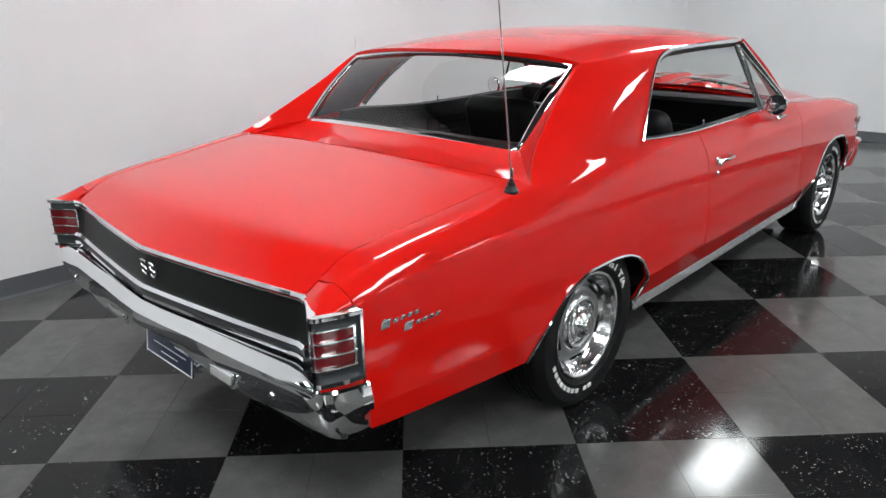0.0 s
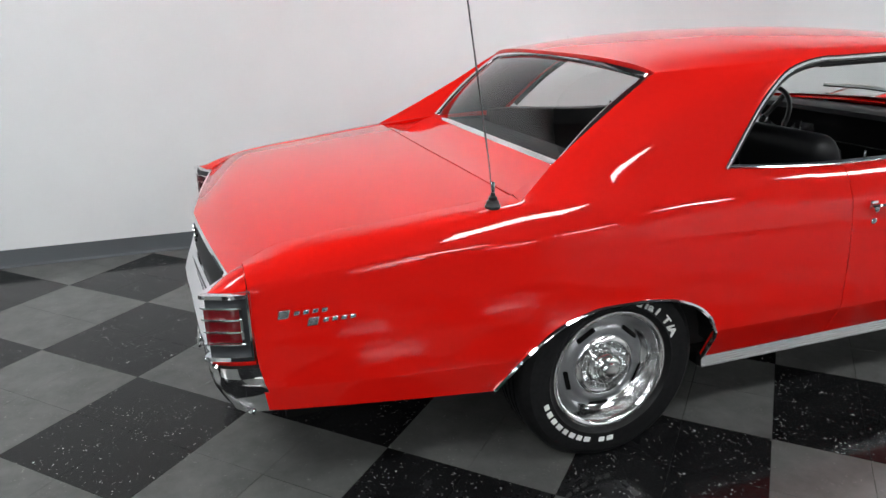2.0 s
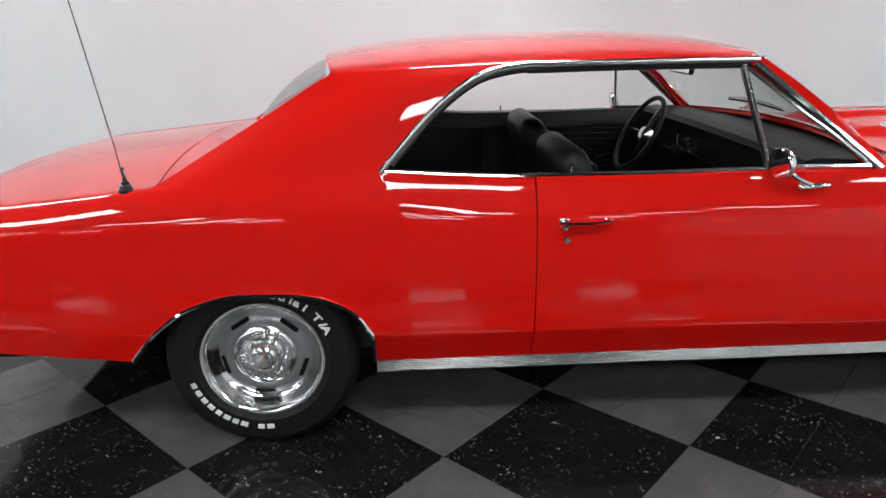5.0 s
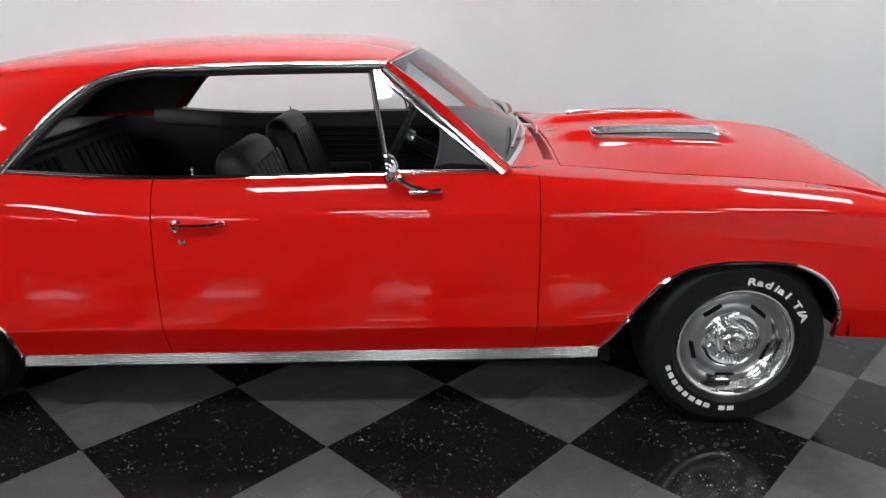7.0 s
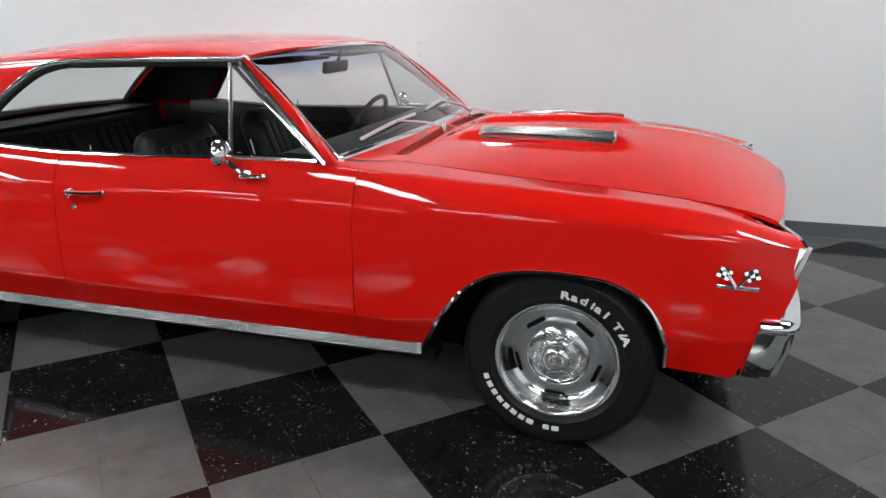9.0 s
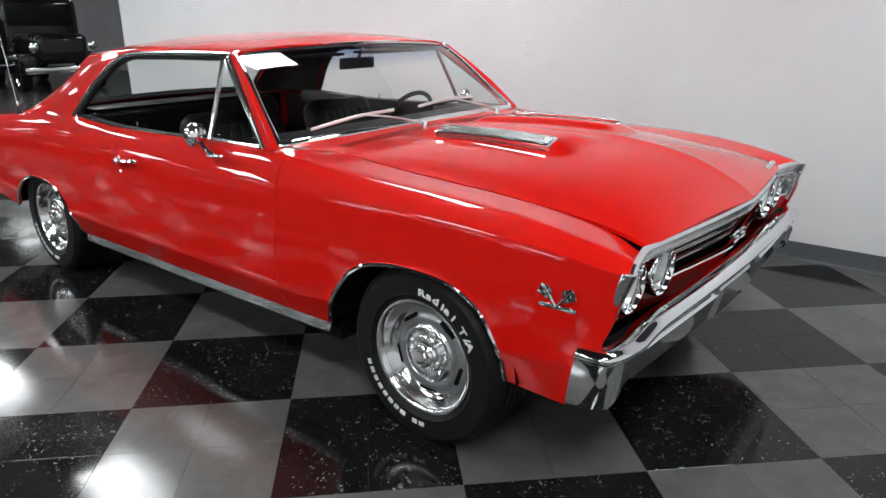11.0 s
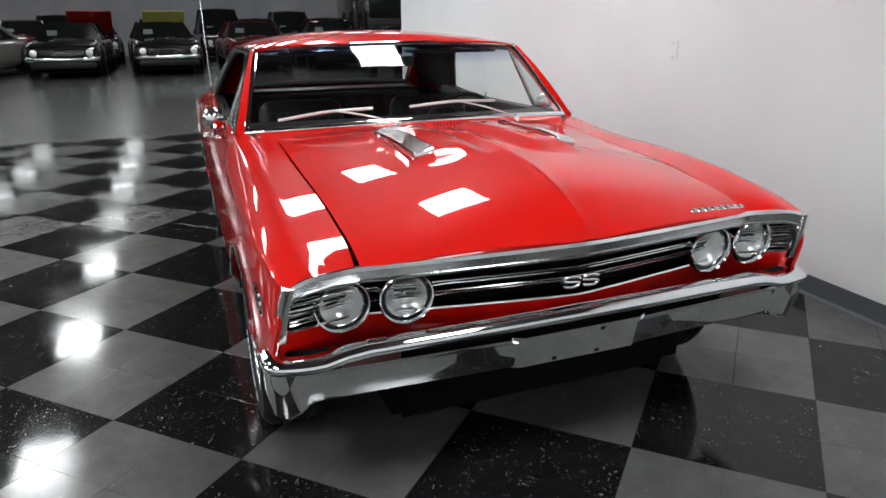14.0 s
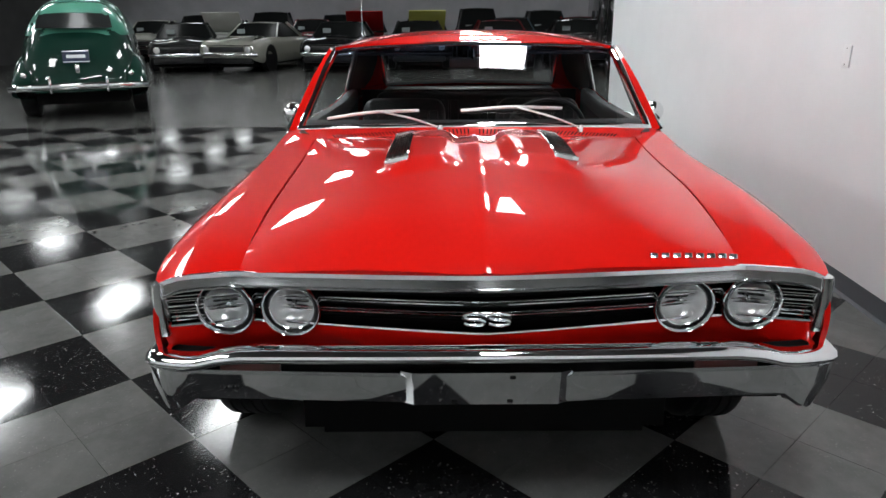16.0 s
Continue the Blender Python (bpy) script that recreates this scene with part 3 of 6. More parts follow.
# --- trunk lid and the panel under the rear glass ---
deck_seam = lambda y: -0.300 - 0.045 * (1 - (y / 0.775) ** 2)
deck_lip = lambda y: -1.148 - 0.084 * (1 - (min(abs(y), 0.775) / 0.775) ** 1.2) - 0.074 * max(0.0, (abs(y) - 0.775) / 0.128)
lip_z = lambda y: 0.768 + 0.006 * (min(abs(y), 0.775) / 0.775) ** 1.3
rows = []
for f in space(0, 1, 40):
    f = 1 - (1 - f) ** 1.4
    row = []
    for q in space(-1, 1, 37):
        y = 0.771 * q
        x = deck_seam(y) - 0.003 + (deck_lip(y) - deck_seam(y)) * f
        z = deck_z(x + 0.050 * (1 - abs(q) ** 1.5) * f) + 0.030 * (1 - abs(q) ** 2.2) * (1 - 0.5 * f)
        t = max(0.0, (f - 0.80) / 0.20)
        row.append((x, y, z * (1 - t**2.2) + lip_z(y) * t**2.2))
    rows.append(row)
LIP = rows[-1]
part("trunk_lid", outward(grid_bm(rows), (-0.8, 0, 0.2)), RED, coupe, "broad flat red trunk lid", smooth=40, flange=0.014)

glass_low = lambda y: Vector((-0.062 - 0.040 * (1 - (y / 0.625) ** 2), y, 0.970 + 0.016 * (1 - (y / 0.625) ** 2)))
glass_top = lambda y: Vector((0.255 - 0.040 * (1 - (y / 0.625) ** 2), y, 1.236 + 0.040 * (1 - (y / 0.625) ** 2)))
rows = []
for f in space(0, 1, 9):
    row = []
    for q in space(-1, 1, 37):
        a = glass_low(0.625 * q)
        y1 = 0.775 * q
        b = Vector((deck_seam(y1) + 0.003, y1, deck_z(deck_seam(y1)) + 0.030 * (1 - abs(q) ** 2.2)))
        p = a.lerp(b, f)
        p.z -= 0.012 * math.sin(math.pi * f)
        row.append(tuple(p))
    rows.append(row)
part("tulip_panel", outward(grid_bm(rows), (-0.2, 0, 0.2)), RED, coupe, "red panel between the rear glass and trunk lid", smooth=40, flange=0.014)
for s in (1, -1):
    rows = []
    for j in range(15):
        a = sail_point(0, j)
        a = Vector((a.x, a.y * s, a.z))
        b = glass_low(-0.625 * s).lerp(glass_top(-0.625 * s), j / 14)
        rows.append([tuple(a.lerp(b, t)) for t in space(0, 1, 6)])
    a = Vector((-0.297, -0.775 * s, deck_z(-0.30)))
    rows.insert(0, [tuple(Vector((-0.30, -0.853 * s, top_z(-0.30))).lerp(glass_low(-0.625 * s).lerp(a, 0.97), t)) for t in space(0, 1, 6)])
    part("sail_inner_face", outward(grid_bm(rows), (0.1, -0.95 * s, 0.9)), RED, coupe, smooth=40, flange=0.014)
# rim of the roof above the rear glass
rows = [[p for p in ROOF[0]], [(p[0] + 0.012, p[1] * 0.97, p[2] - 0.022) for p in ROOF[0]]]
part("roof_rear_rim", grid_bm(rows), RED, coupe)

# --- windscreen, cowl and pillars ---
ws_low = lambda y: Vector((2.118 + 0.130 * (1 - (y / 0.80) ** 2), y, 0.962 + 0.029 * (1 - (y / 0.80) ** 2)))
ws_top = lambda y: Vector((1.713 + 0.095 * (1 - (y / 0.690) ** 2), y, 1.291 + 0.024 * (1 - (y / 0.690) ** 2)))
rows = []
for f in space(0, 1, 13):
    rows.append([tuple(ws_low(0.802 * q).lerp(ws_top(0.690 * q), f) + Vector((0.0100, 0, 0.0072)) * math.sin(math.pi * f * f)) for q in space(-1, 1, 31)])
WS = rows
ws = part("windshield", outward(grid_bm(rows), MID), WINDSCREEN, coupe, "clear curved windshield glass")
ws.visible_shadow = False
rows = [[tuple(glass_low(0.625 * q).lerp(glass_top(0.625 * q), f) + Vector((-0.012, 0, 0.010)) * math.sin(math.pi * f) + Vector((-0.024, 0, 0.020)) * ((1 - q * q) * math.sin(math.pi * f) ** 0.5)) for q in space(-1, 1, 31)] for f in space(0, 1, 11)]
RG = rows
rg = part("rear_window", outward(grid_bm(rows), MID), REARPANE, coupe, "tinted recessed rear window glass")
rg.visible_shadow = False

loop = lambda R: R[0] + [r[-1] for r in R[1:]] + R[-1][::-1][1:] + [r[0] for r in R[::-1]][1:-1]


def frame_strip(name, R, width, lift, material, label):
    """A flat bright moulding round a pane."""
    bm = bmesh.new()
    ring = [Vector(p) for p in loop(R)]
    mid = sum(ring, Vector()) / len(ring)
    n = (Vector(R[0][-1]) - Vector(R[0][0])).cross(Vector(R[-1][0]) - Vector(R[0][0])).normalized()
    if n.dot(mid - Vector(MID)) < 0:
        n = -n
    prof = [(-0.2, -0.3), (-0.15, 0.6), (0.3, 1.0), (0.75, 0.6), (1.0, -0.3)]
    rows = []
    m = len(ring)
    for i, p in enumerate(ring):
        d = (ring[(i + 1) % m] - ring[i - 1]).normalized()
        o = d.cross(n).normalized()
        if o.dot(p - mid) < 0:
            o = -o
        rows.append([tuple(p + o * (width * a) + n * (lift * b)) for a, b in prof])
    add_grid(bm, rows, close=True)
    bmesh.ops.recalc_face_normals(bm, faces=bm.faces)
    return part(name, bm, material, coupe, label, smooth=50)


frame_strip("windshield_trim", WS, 0.022, 0.008, CHROME, "bright chrome windshield moulding")
frame_strip("rear_window_garnish", RG, 0.022, -0.020, HEADCLOTH, "black inner garnish of the rear window")
frame_strip("rear_window_trim", RG, 0.026, 0.010, CHROME, "bright chrome rear window moulding")

for s in (1, -1):
    # red A pillar between windscreen and vent window
    a0, a1 = Vector((2.135, -0.822 * s, 0.945)), Vector((1.722, -0.704 * s, 1.293))
    b0, b1 = Vector((2.110, -0.862 * s, 0.935)), Vector((1.690, -0.712 * s, 1.288))
    rows = []
    for t in space(0, 1, 12):
        a, b = a0.lerp(a1, t), b0.lerp(b1, t)
        bow = Vector((0.014, -0.006 * s, 0.008)) * math.sin(math.pi * t)
        m1 = a.lerp(b, 0.5) + Vector((0.012, -0.012 * s, 0.010))
        rows.append([tuple(a + bow + Vector((-0.03, 0.02 * s, -0.02))), tuple(a + bow), tuple(m1 + bow), tuple(b + bow), tuple(b + bow + Vector((-0.03, 0.02 * s, -0.01)))])
    part("windshield_pillar", outward(grid_bm(rows), (1.6, 0, 0.9)), RED, coupe, smooth=50)
    # pillar foot
    rows = []
    for t in space(0, 1, 8):
        x = 2.06 + 0.34 * t
        ys, zs = 0.79 - 0.09 * t, 0.950 - 0.020 * t
        rows.append([(x, -(top_y(x) - 0.001) * s, top_z(x) + 0.003), (x + 0.01, -(0.55 * top_y(x) + 0.45 * ys) * s, 0.55 * top_z(x) + 0.45 * zs + 0.008 * (1 - t) + 0.003), (x + 0.02 * (1 - t), -ys * s, zs + 0.002)])
    part("cowl_side", outward(grid_bm(rows), (2.2, 0, 0.4)), RED, coupe, smooth=50)

# cowl panel with its slotted air intake
rows = []
for f in space(0, 1, 6):
    row = []
    for q in space(-1, 1, 41):
        a = ws_low(0.79 * q) + Vector((0.006, 0, -0.009))
        y1 = 0.699 * q
        b = Vector((2.318 + 0.02 * (1 - q * q), y1, hood_z(2.32) + crown(2.32) * (1 - abs(q) ** 2.2) - 0.003))
        p = a.lerp(b, f)
        row.append(tuple(p))
    rows.append(row)
part("cowl_panel", outward(grid_bm(rows), (2.2, 0, 0.2)), RED, coupe, "red cowl panel with a slotted air intake", smooth=50, flange=0.014)
for q in space(-0.86, 0.86, 78):
    if abs(q) < 0.02:
        continue
    a = ws_low(0.79 * q) + Vector((0.006, 0, -0.009))
    b = Vector((2.318 + 0.02 * (1 - q * q), 0.699 * q, hood_z(2.32) + crown(2.32) * (1 - abs(q) ** 2.2) - 0.003))
    if (b - a).length < 0.05:
        continue
    c0, c1 = a.lerp(b, 1 - 0.062 / (b - a).length), a.lerp(b, 1 - 0.016 / (b - a).length)
    sl = bmesh.new()
    w = 0.0032
    top = Vector((0, 0, 0.0007))
    v = [sl.verts.new(p + top) for p in (c0 + Vector((0, -w, 0)), c0 + Vector((0, w, 0)), c1 + Vector((0, w, 0)), c1 + Vector((0, -w, 0)))]
    w2 = [sl.verts.new(k.co - Vector((0, 0, 0.006))) for k in v]
    sl.faces.new(v)
    for k in range(4):
        sl.faces.new((v[k], w2[k], w2[(k + 1) % 4], v[(k + 1) % 4]))
    part("cowl_slot", sl, MATTE, coupe, smooth=0)

# --- mouldings ---
for s in (1, -1):
    # bright rail along the window opening and roof side
    pts = [Vector((p.x + 0.004, -p.y * s - 0.004 * s, p.z)) for p in front_curve] + [Vector((x, -(edge_y(x) + 0.006) * s, edge_z(x) - 0.002)) for x in space(0.95, 1.73, 18)]
    part("roof_rail_moulding", tube(bmesh.new(), polyline(pts, 48), 0.0075, 8, (1.0, 1.35)), RAIL, coupe, "chrome drip rail moulding")
    pts = [Vector((x, -(top_y(x) - 0.004) * s, top_z(x) + 0.004)) for x in space(0.42, 2.05, 40)]
    part("belt_moulding", tube(bmesh.new(), pts, 0.0042, 6), CHROME, coupe, "thin chrome belt line moulding")
    for fn, xs in ((rear_arch, space(-0.409, 0.388, 44)), (front_arch, space(2.454, 3.280, 44))):
        pts = [Vector((x, -(side_y(x, fn(x)) + 0.002) * s, fn(x))) for x in xs]
        end = 0.302 if fn is rear_arch else 0.357
        pts += [Vector((xs[-1] + 0.002, -(side_y(xs[-1], z) + 0.002) * s, z)) for z in space(fn(xs[-1]), end, 6)[1:]]
        part("wheel_arch_moulding", tube(bmesh.new(), polyline(pts, 60), 0.0075, 6), CHROME, coupe, "bright wheel arch moulding")
    # ribbed rocker moulding
    bm = bmesh.new()
    ribs = []
    for k in range(6):
        ribs += [(0.0, k * 0.0082), (0.006, k * 0.0082 + 0.003), (0.006, k * 0.0082 + 0.006)]
    prof = [(-0.02, -0.002)] + ribs + [(0.0, 0.050), (-0.02, 0.052)]
    xs = space(0.394, 2.452, 20)
    sweep(bm, xs, lambda i, t: [(xs[i], -(side_y(xs[i], low_edge(min(max(xs[i], 0.39), 2.453))) - 0.010 + d + 0.006 - 0.012 * z / 0.05) * s, 0.256 + 0.018 * (xs[i] - 0.4) / 2.05 + z) for d, z in prof])
    bmesh.ops.recalc_face_normals(bm, faces=bm.faces)
    part("rocker_moulding", bm, BRIGHT, coupe, "ribbed bright rocker moulding", smooth=30)
    # inner sill
    part("sill", box(bmesh.new(), (0.40, -0.88 if s > 0 else 0.80, 0.25), (2.50, -0.80 if s > 0 else 0.88, 0.30)), MATTE, coupe, smooth=0)

# vent windows with chrome posts
for s in (1, -1):
    y0, y1 = -0.860 * s, -0.715 * s
    A, B, C = Vector((1.715, y0, 0.945)), Vector((1.655, y1, 1.272)), Vector((2.085, y0, 0.945))
    D = Vector((1.690, y1, 1.275))
    vw = part("vent_window", grid_bm([[tuple(A), tuple(B)], [tuple(C), tuple(D)]]), PANE, coupe, "small triangular vent window")
    vw.visible_shadow = False
    part("vent_post", tube(bmesh.new(), [A, B], 0.011, 8, (0.8, 1.3)), RAIL, coupe, "upright chrome vent window post")
    part("vent_frame", tube(bmesh.new(), [A + Vector((0.0, 0, 0.006)), C + Vector((-0.02, 0, 0.006)), C + Vector((-0.035, 0.01 * s, 0.025)), D + Vector((-0.02, 0, -0.01))], 0.008, 6), RAIL, coupe)
    part("pillar_channel", tube(bmesh.new(), [C + Vector((0.0, 0, 0.0)), D + Vector((0.005, 0, 0.0))], 0.008, 8, (0.8, 1.0)), TRIMBLACK, coupe)
    part("pillar_chrome", tube(bmesh.new(), [C + Vector((0.016, -0.006 * s, 0.0)), D + Vector((0.016, -0.004 * s, 0.004))], 0.0115, 8), RAIL, coupe)

# --- wheels ---
AXLE_R, AXLE_F, WHEEL_R, WHEEL_Y = 0.010, 2.938, 0.327, 0.812


def arc_place(bm, angle, radius):
    bmesh.ops.transform(bm, matrix=Matrix.Rotation(radians(angle), 4, "Y") @ Matrix.Translation((0, 0, radius)), verts=bm.verts)
    return bm


def bar_letters(parent, words, radius, start, step, height):
    """Raised white bars standing for the maker's mark on the sidewall."""
    for n in words:
        for k in range(n):
            w = (0.0125, 0.0110, 0.0120, 0.0105)[k % 4]
            bm = arc_place(rbox((-w, -0.0035, -height / 2), (w, 0.0, height / 2), 0.0015, 1), start, radius)
            part("white_letter_bar", bm, WHITE_LETTER, parent, smooth=0).location = (0, -0.1135, 0)
            start += step
        start += step * 0.8


def raised_word(parent, word, radius, start, step, height):
    """A word of raised white letters round the sidewall, upright side outward."""
    for ch in word:
        if ch != " ":
            curve = bpy.data.curves.new("letter_curve", "FONT")
            curve.body, curve.size, curve.extrude, curve.align_x, curve.offset = ch, height * 1.62, 0.0018, "CENTER", 0.0010
            ob = bpy.data.objects.new("letter_source", curve)
            bm = bmesh.new()
            bm.from_mesh(bpy.data.meshes.new_from_object(ob))
            bpy.data.objects.remove(ob)
            bm.transform(Matrix.Translation((0, 0, -height / 2)) @ Matrix.Rotation(radians(90), 4, "X"))
            for v in bm.verts:
                v.co.x *= 1.42
            part("white_letter", arc_place(bm, start, radius), WHITE_LETTER, parent, smooth=0).location = (0, -0.1150, 0)
        start += step * (0.66 if ch in "il/" else 1.0)


def wheel(name, spin):
    w = part(name, lathe([(0.203, -0.095), (0.20, -0.05), (0.20, 0.05), (0.203, 0.095)], 40), SATIN, coupe, "chrome slotted rally wheel on a white-lettered tyre")
    R = WHEEL_R
    prof = [(0.205, -0.092), (0.222, -0.108), (0.262, -0.116), (0.295, -0.110), (R - 0.012, -0.098), (R - 0.002, -0.082)]
    for g in (-0.055, -0.02, 0.02, 0.055):
        prof += [(R, g - 0.012), (R - 0.006, g - 0.010), (R - 0.006, g + 0.002), (R, g + 0.004)]
    prof += [(R - 0.002, 0.082), (R - 0.012, 0.098), (0.300, 0.109), (0.296, 0.1125), (0.262, 0.116), (0.235, 0.112), (0.228, 0.114), (0.222, 0.108), (0.209, 0.100), (0.203, 0.088)]
    tyre = part("tyre", lathe([(r, -a) for r, a in prof], 64), RUBBER, w, "black radial tyre with white raised lettering", smooth=30)
    ring = [(0.210, 0.097), (0.209, 0.104), (0.203, 0.106), (0.194, 0.100), (0.188, 0.086), (0.178, 0.062), (0.168, 0.048), (0.158, 0.042)]
    part("trim_ring", lathe([(r, -a) for r, a in ring], 64), BRIGHT, w, "deep polished chrome trim ring", smooth=60)
    disc = [(0.160, 0.040), (0.150, 0.050), (0.138, 0.060), (0.122, 0.064), (0.108, 0.060), (0.098, 0.052)]
    part("rim", lathe([(r, -a) for r, a in disc], 64), ARGENT, w, "silver painted slotted rim", smooth=60)
    cap = [(0.112, 0.050), (0.111, 0.060), (0.103, 0.068), (0.092, 0.071), (0.086, 0.068), (0.066, 0.064), (0.060, 0.068), (0.057, 0.082), (0.050, 0.091), (0.045, 0.091), (0.042, 0.097), (0.031, 0.103), (0.026, 0.102), (0.022, 0.108), (0.0, 0.110)]
    part("center_cap", lathe([(r, -a) for r, a in cap], 56), BRIGHT, w, "domed chrome centre cap", smooth=40)
    for k in range(5):
        a = 2 * math.pi * k / 5 + math.radians(spin)
        bm = rbox((-0.036, -0.004, -0.0085), (0.036, 0.004, 0.0085), 0.0038, 2)
        for v in bm.verts:
            v.co.z -= 2.8 * v.co.x**2
        m = Matrix.Rotation(a, 4, "Y") @ Matrix.Translation((0, -0.0585, 0.1425)) @ Matrix.Rotation(radians(-38), 4, "X")
        bmesh.ops.transform(bm, matrix=m, verts=bm.verts)
        part("cooling_slot", bm, MATTE, w)
    for k in range(44):
        a = 2 * math.pi * k / 44
        bm = box(bmesh.new(), (-0.0020, -0.0690, 0.068), (0.0020, -0.060, 0.085), Matrix.Rotation(a, 4, "Y"))
        part("cap_rib", bm, SATIN, w, smooth=0)
    bar_letters(tyre, (2, 8), 0.250, 178, 7.4, 0.018)
    raised_word(tyre, "Radial T/A", 0.246, 5, 7.3, 0.022)
    return w


for x, spin in ((AXLE_R, 40), (AXLE_F, 38)):
    w = wheel("rear_wheel" if x < 1 else "front_wheel", spin)
    w.location = (x, -WHEEL_Y, WHEEL_R)
    o = copy_thing(w, pose(x, WHEEL_Y, WHEEL_R, 0, 0, 180))
    o.parent = coupe

# --- underside and wheel wells ---
for x, a0, a1 in ((AXLE_R, -0.44, 0.42), (AXLE_F, -0.50, 0.38)):
    for s in (1, -1):
        bm = bmesh.new()
        rows = []
        for a in space(0, 180, 20):
            px, pz = x + 0.415 * math.cos(radians(a)) - 0.02, 0.36 + 0.30 * math.sin(radians(a))
            rows.append([(px, -s * 0.56, pz), (px, -s * 0.925, pz)])
        add_grid(bm, rows)
        vs = [bm.verts.new((p[0][0], -s * 0.56, p[0][2])) for p in rows]
        bm.faces.new(vs)
        part("wheel_well", bm, MATTE, coupe, smooth=0)
# Plain stand-in boxes for the underside; the lower ones also block light.
for name, lo, hi in (("underbody", (-1.02, -0.55, 0.215), (3.46, 0.55, 0.36)), ("floor_pan", (0.45, -0.60, 0.185), (2.50, 0.60, 0.28)), ("engine_cradle", (2.60, -0.50, 0.17), (3.42, 0.50, 0.28)),
                     ("outer_floor_pan", (0.42, -0.84, 0.24), (2.45, 0.84, 0.30)), ("trunk_floor", (-1.03, -0.84, 0.335), (-0.46, 0.84, 0.46)), ("radiator_support", (3.36, -0.82, 0.42), (3.46, 0.82, 0.60))):
    part(name, box(bmesh.new(), lo, hi), MATTE, coupe, smooth=0)
# Flat plate added behind the bumper to darken the floor below it.
part("front_valance", box(bmesh.new(), (3.30, -0.82, 0.385), (3.58, 0.82, 0.40)), MATTE, coupe, smooth=0)
part("rear_axle", tube(bmesh.new(), [(AXLE_R, -0.62, 0.30), (AXLE_R, 0.62, 0.30)], 0.05, 12), MATTE, coupe)
for s in (1, -1):
    part("exhaust_pipe", tube(bmesh.new(), [(-0.80, -0.50 * s, 0.315), (0.2, -0.48 * s, 0.28)], 0.028, 12), SATIN, coupe)

# --- front: grille, lamps, bumper ---
gx = lambda y, z: 3.690 - 0.085 * (min(abs(y), 0.68) / 0.668) ** 1.25 + 0.052 * max(0, (abs(y) - 0.668) / 0.21) - 0.055 * max(0, (0.775 - z) / 0.17)
GY = space(-0.866, 0.866, 61)
end_drop = lambda y: -0.020 * max(0.0, (abs(y) - 0.790) / 0.076) ** 2


def strip(name, z0, z1, dx0, dx1, material, label="", ys=GY, depth=0.012, parent=None):
    """A bar across the nose that follows its V plan; dx: how far ahead of the grille line."""
    bm = bmesh.new()
    k = (lambda y: end_drop(y) + 0.011 * (1 - min(1.0, abs(y) / 0.67))) if z0 > 0.73 else (lambda y: 0.014 * min(1.0, abs(y) / 0.55)) if z1 < 0.62 else (lambda y: 0.0)
    sweep(bm, ys, lambda i, t: [(gx(ys[i], z0) + dx0, ys[i], z0 + k(ys[i])), (gx(ys[i], z1) + dx1, ys[i], z1 + k(ys[i])),
                                (gx(ys[i], z1) + dx1 - depth, ys[i], z1 + k(ys[i])), (gx(ys[i], z0) + dx0 - depth, ys[i], z0 + k(ys[i]))])
    bmesh.ops.recalc_face_normals(bm, faces=bm.faces)
    return part(name, bm, material, parent or coupe, label, smooth=30)


part("radiator_backing", grid_bm([[(gx(y, z) - 0.075, y, z) for z in space(0.58, 0.79, 4)] for y in GY]), MATTE, coupe, "black grille cavity", smooth=30)
strip("nose_moulding", 0.782, 0.792, 0.004, -0.001, CHROME, "bright moulding along the hood lip")
strip("header_bar", 0.748, 0.781, -0.003, 0.003, SATIN, "brushed bright header bar above the grille")
strip("header_lower_edge", 0.742, 0.747, 0.001, 0.001, CHROME)
for z in (0.7085, 0.6985, 0.673, 0.663):
    strip("grille_bar", z - 0.0019, z + 0.0019, -0.030, -0.030, RAIL, "thin chrome grille bar", depth=0.008)
for z in (0.700, 0.667, 0.725, 0.684, 0.645, 0.630):
    strip("grille_rib", z - 0.004, z + 0.004, -0.046, -0.046, MATTE, "black grille rib", depth=0.03)
strip("grille_lower_moulding", 0.612, 0.619, 0.002, 0.000, CHROME, "chrome lower grille moulding")
strip("lower_panel", 0.50, 0.611, -0.02, -0.004, RED, "red panel below the grille", ys=space(-0.893, 0.893, 61), depth=0.02)
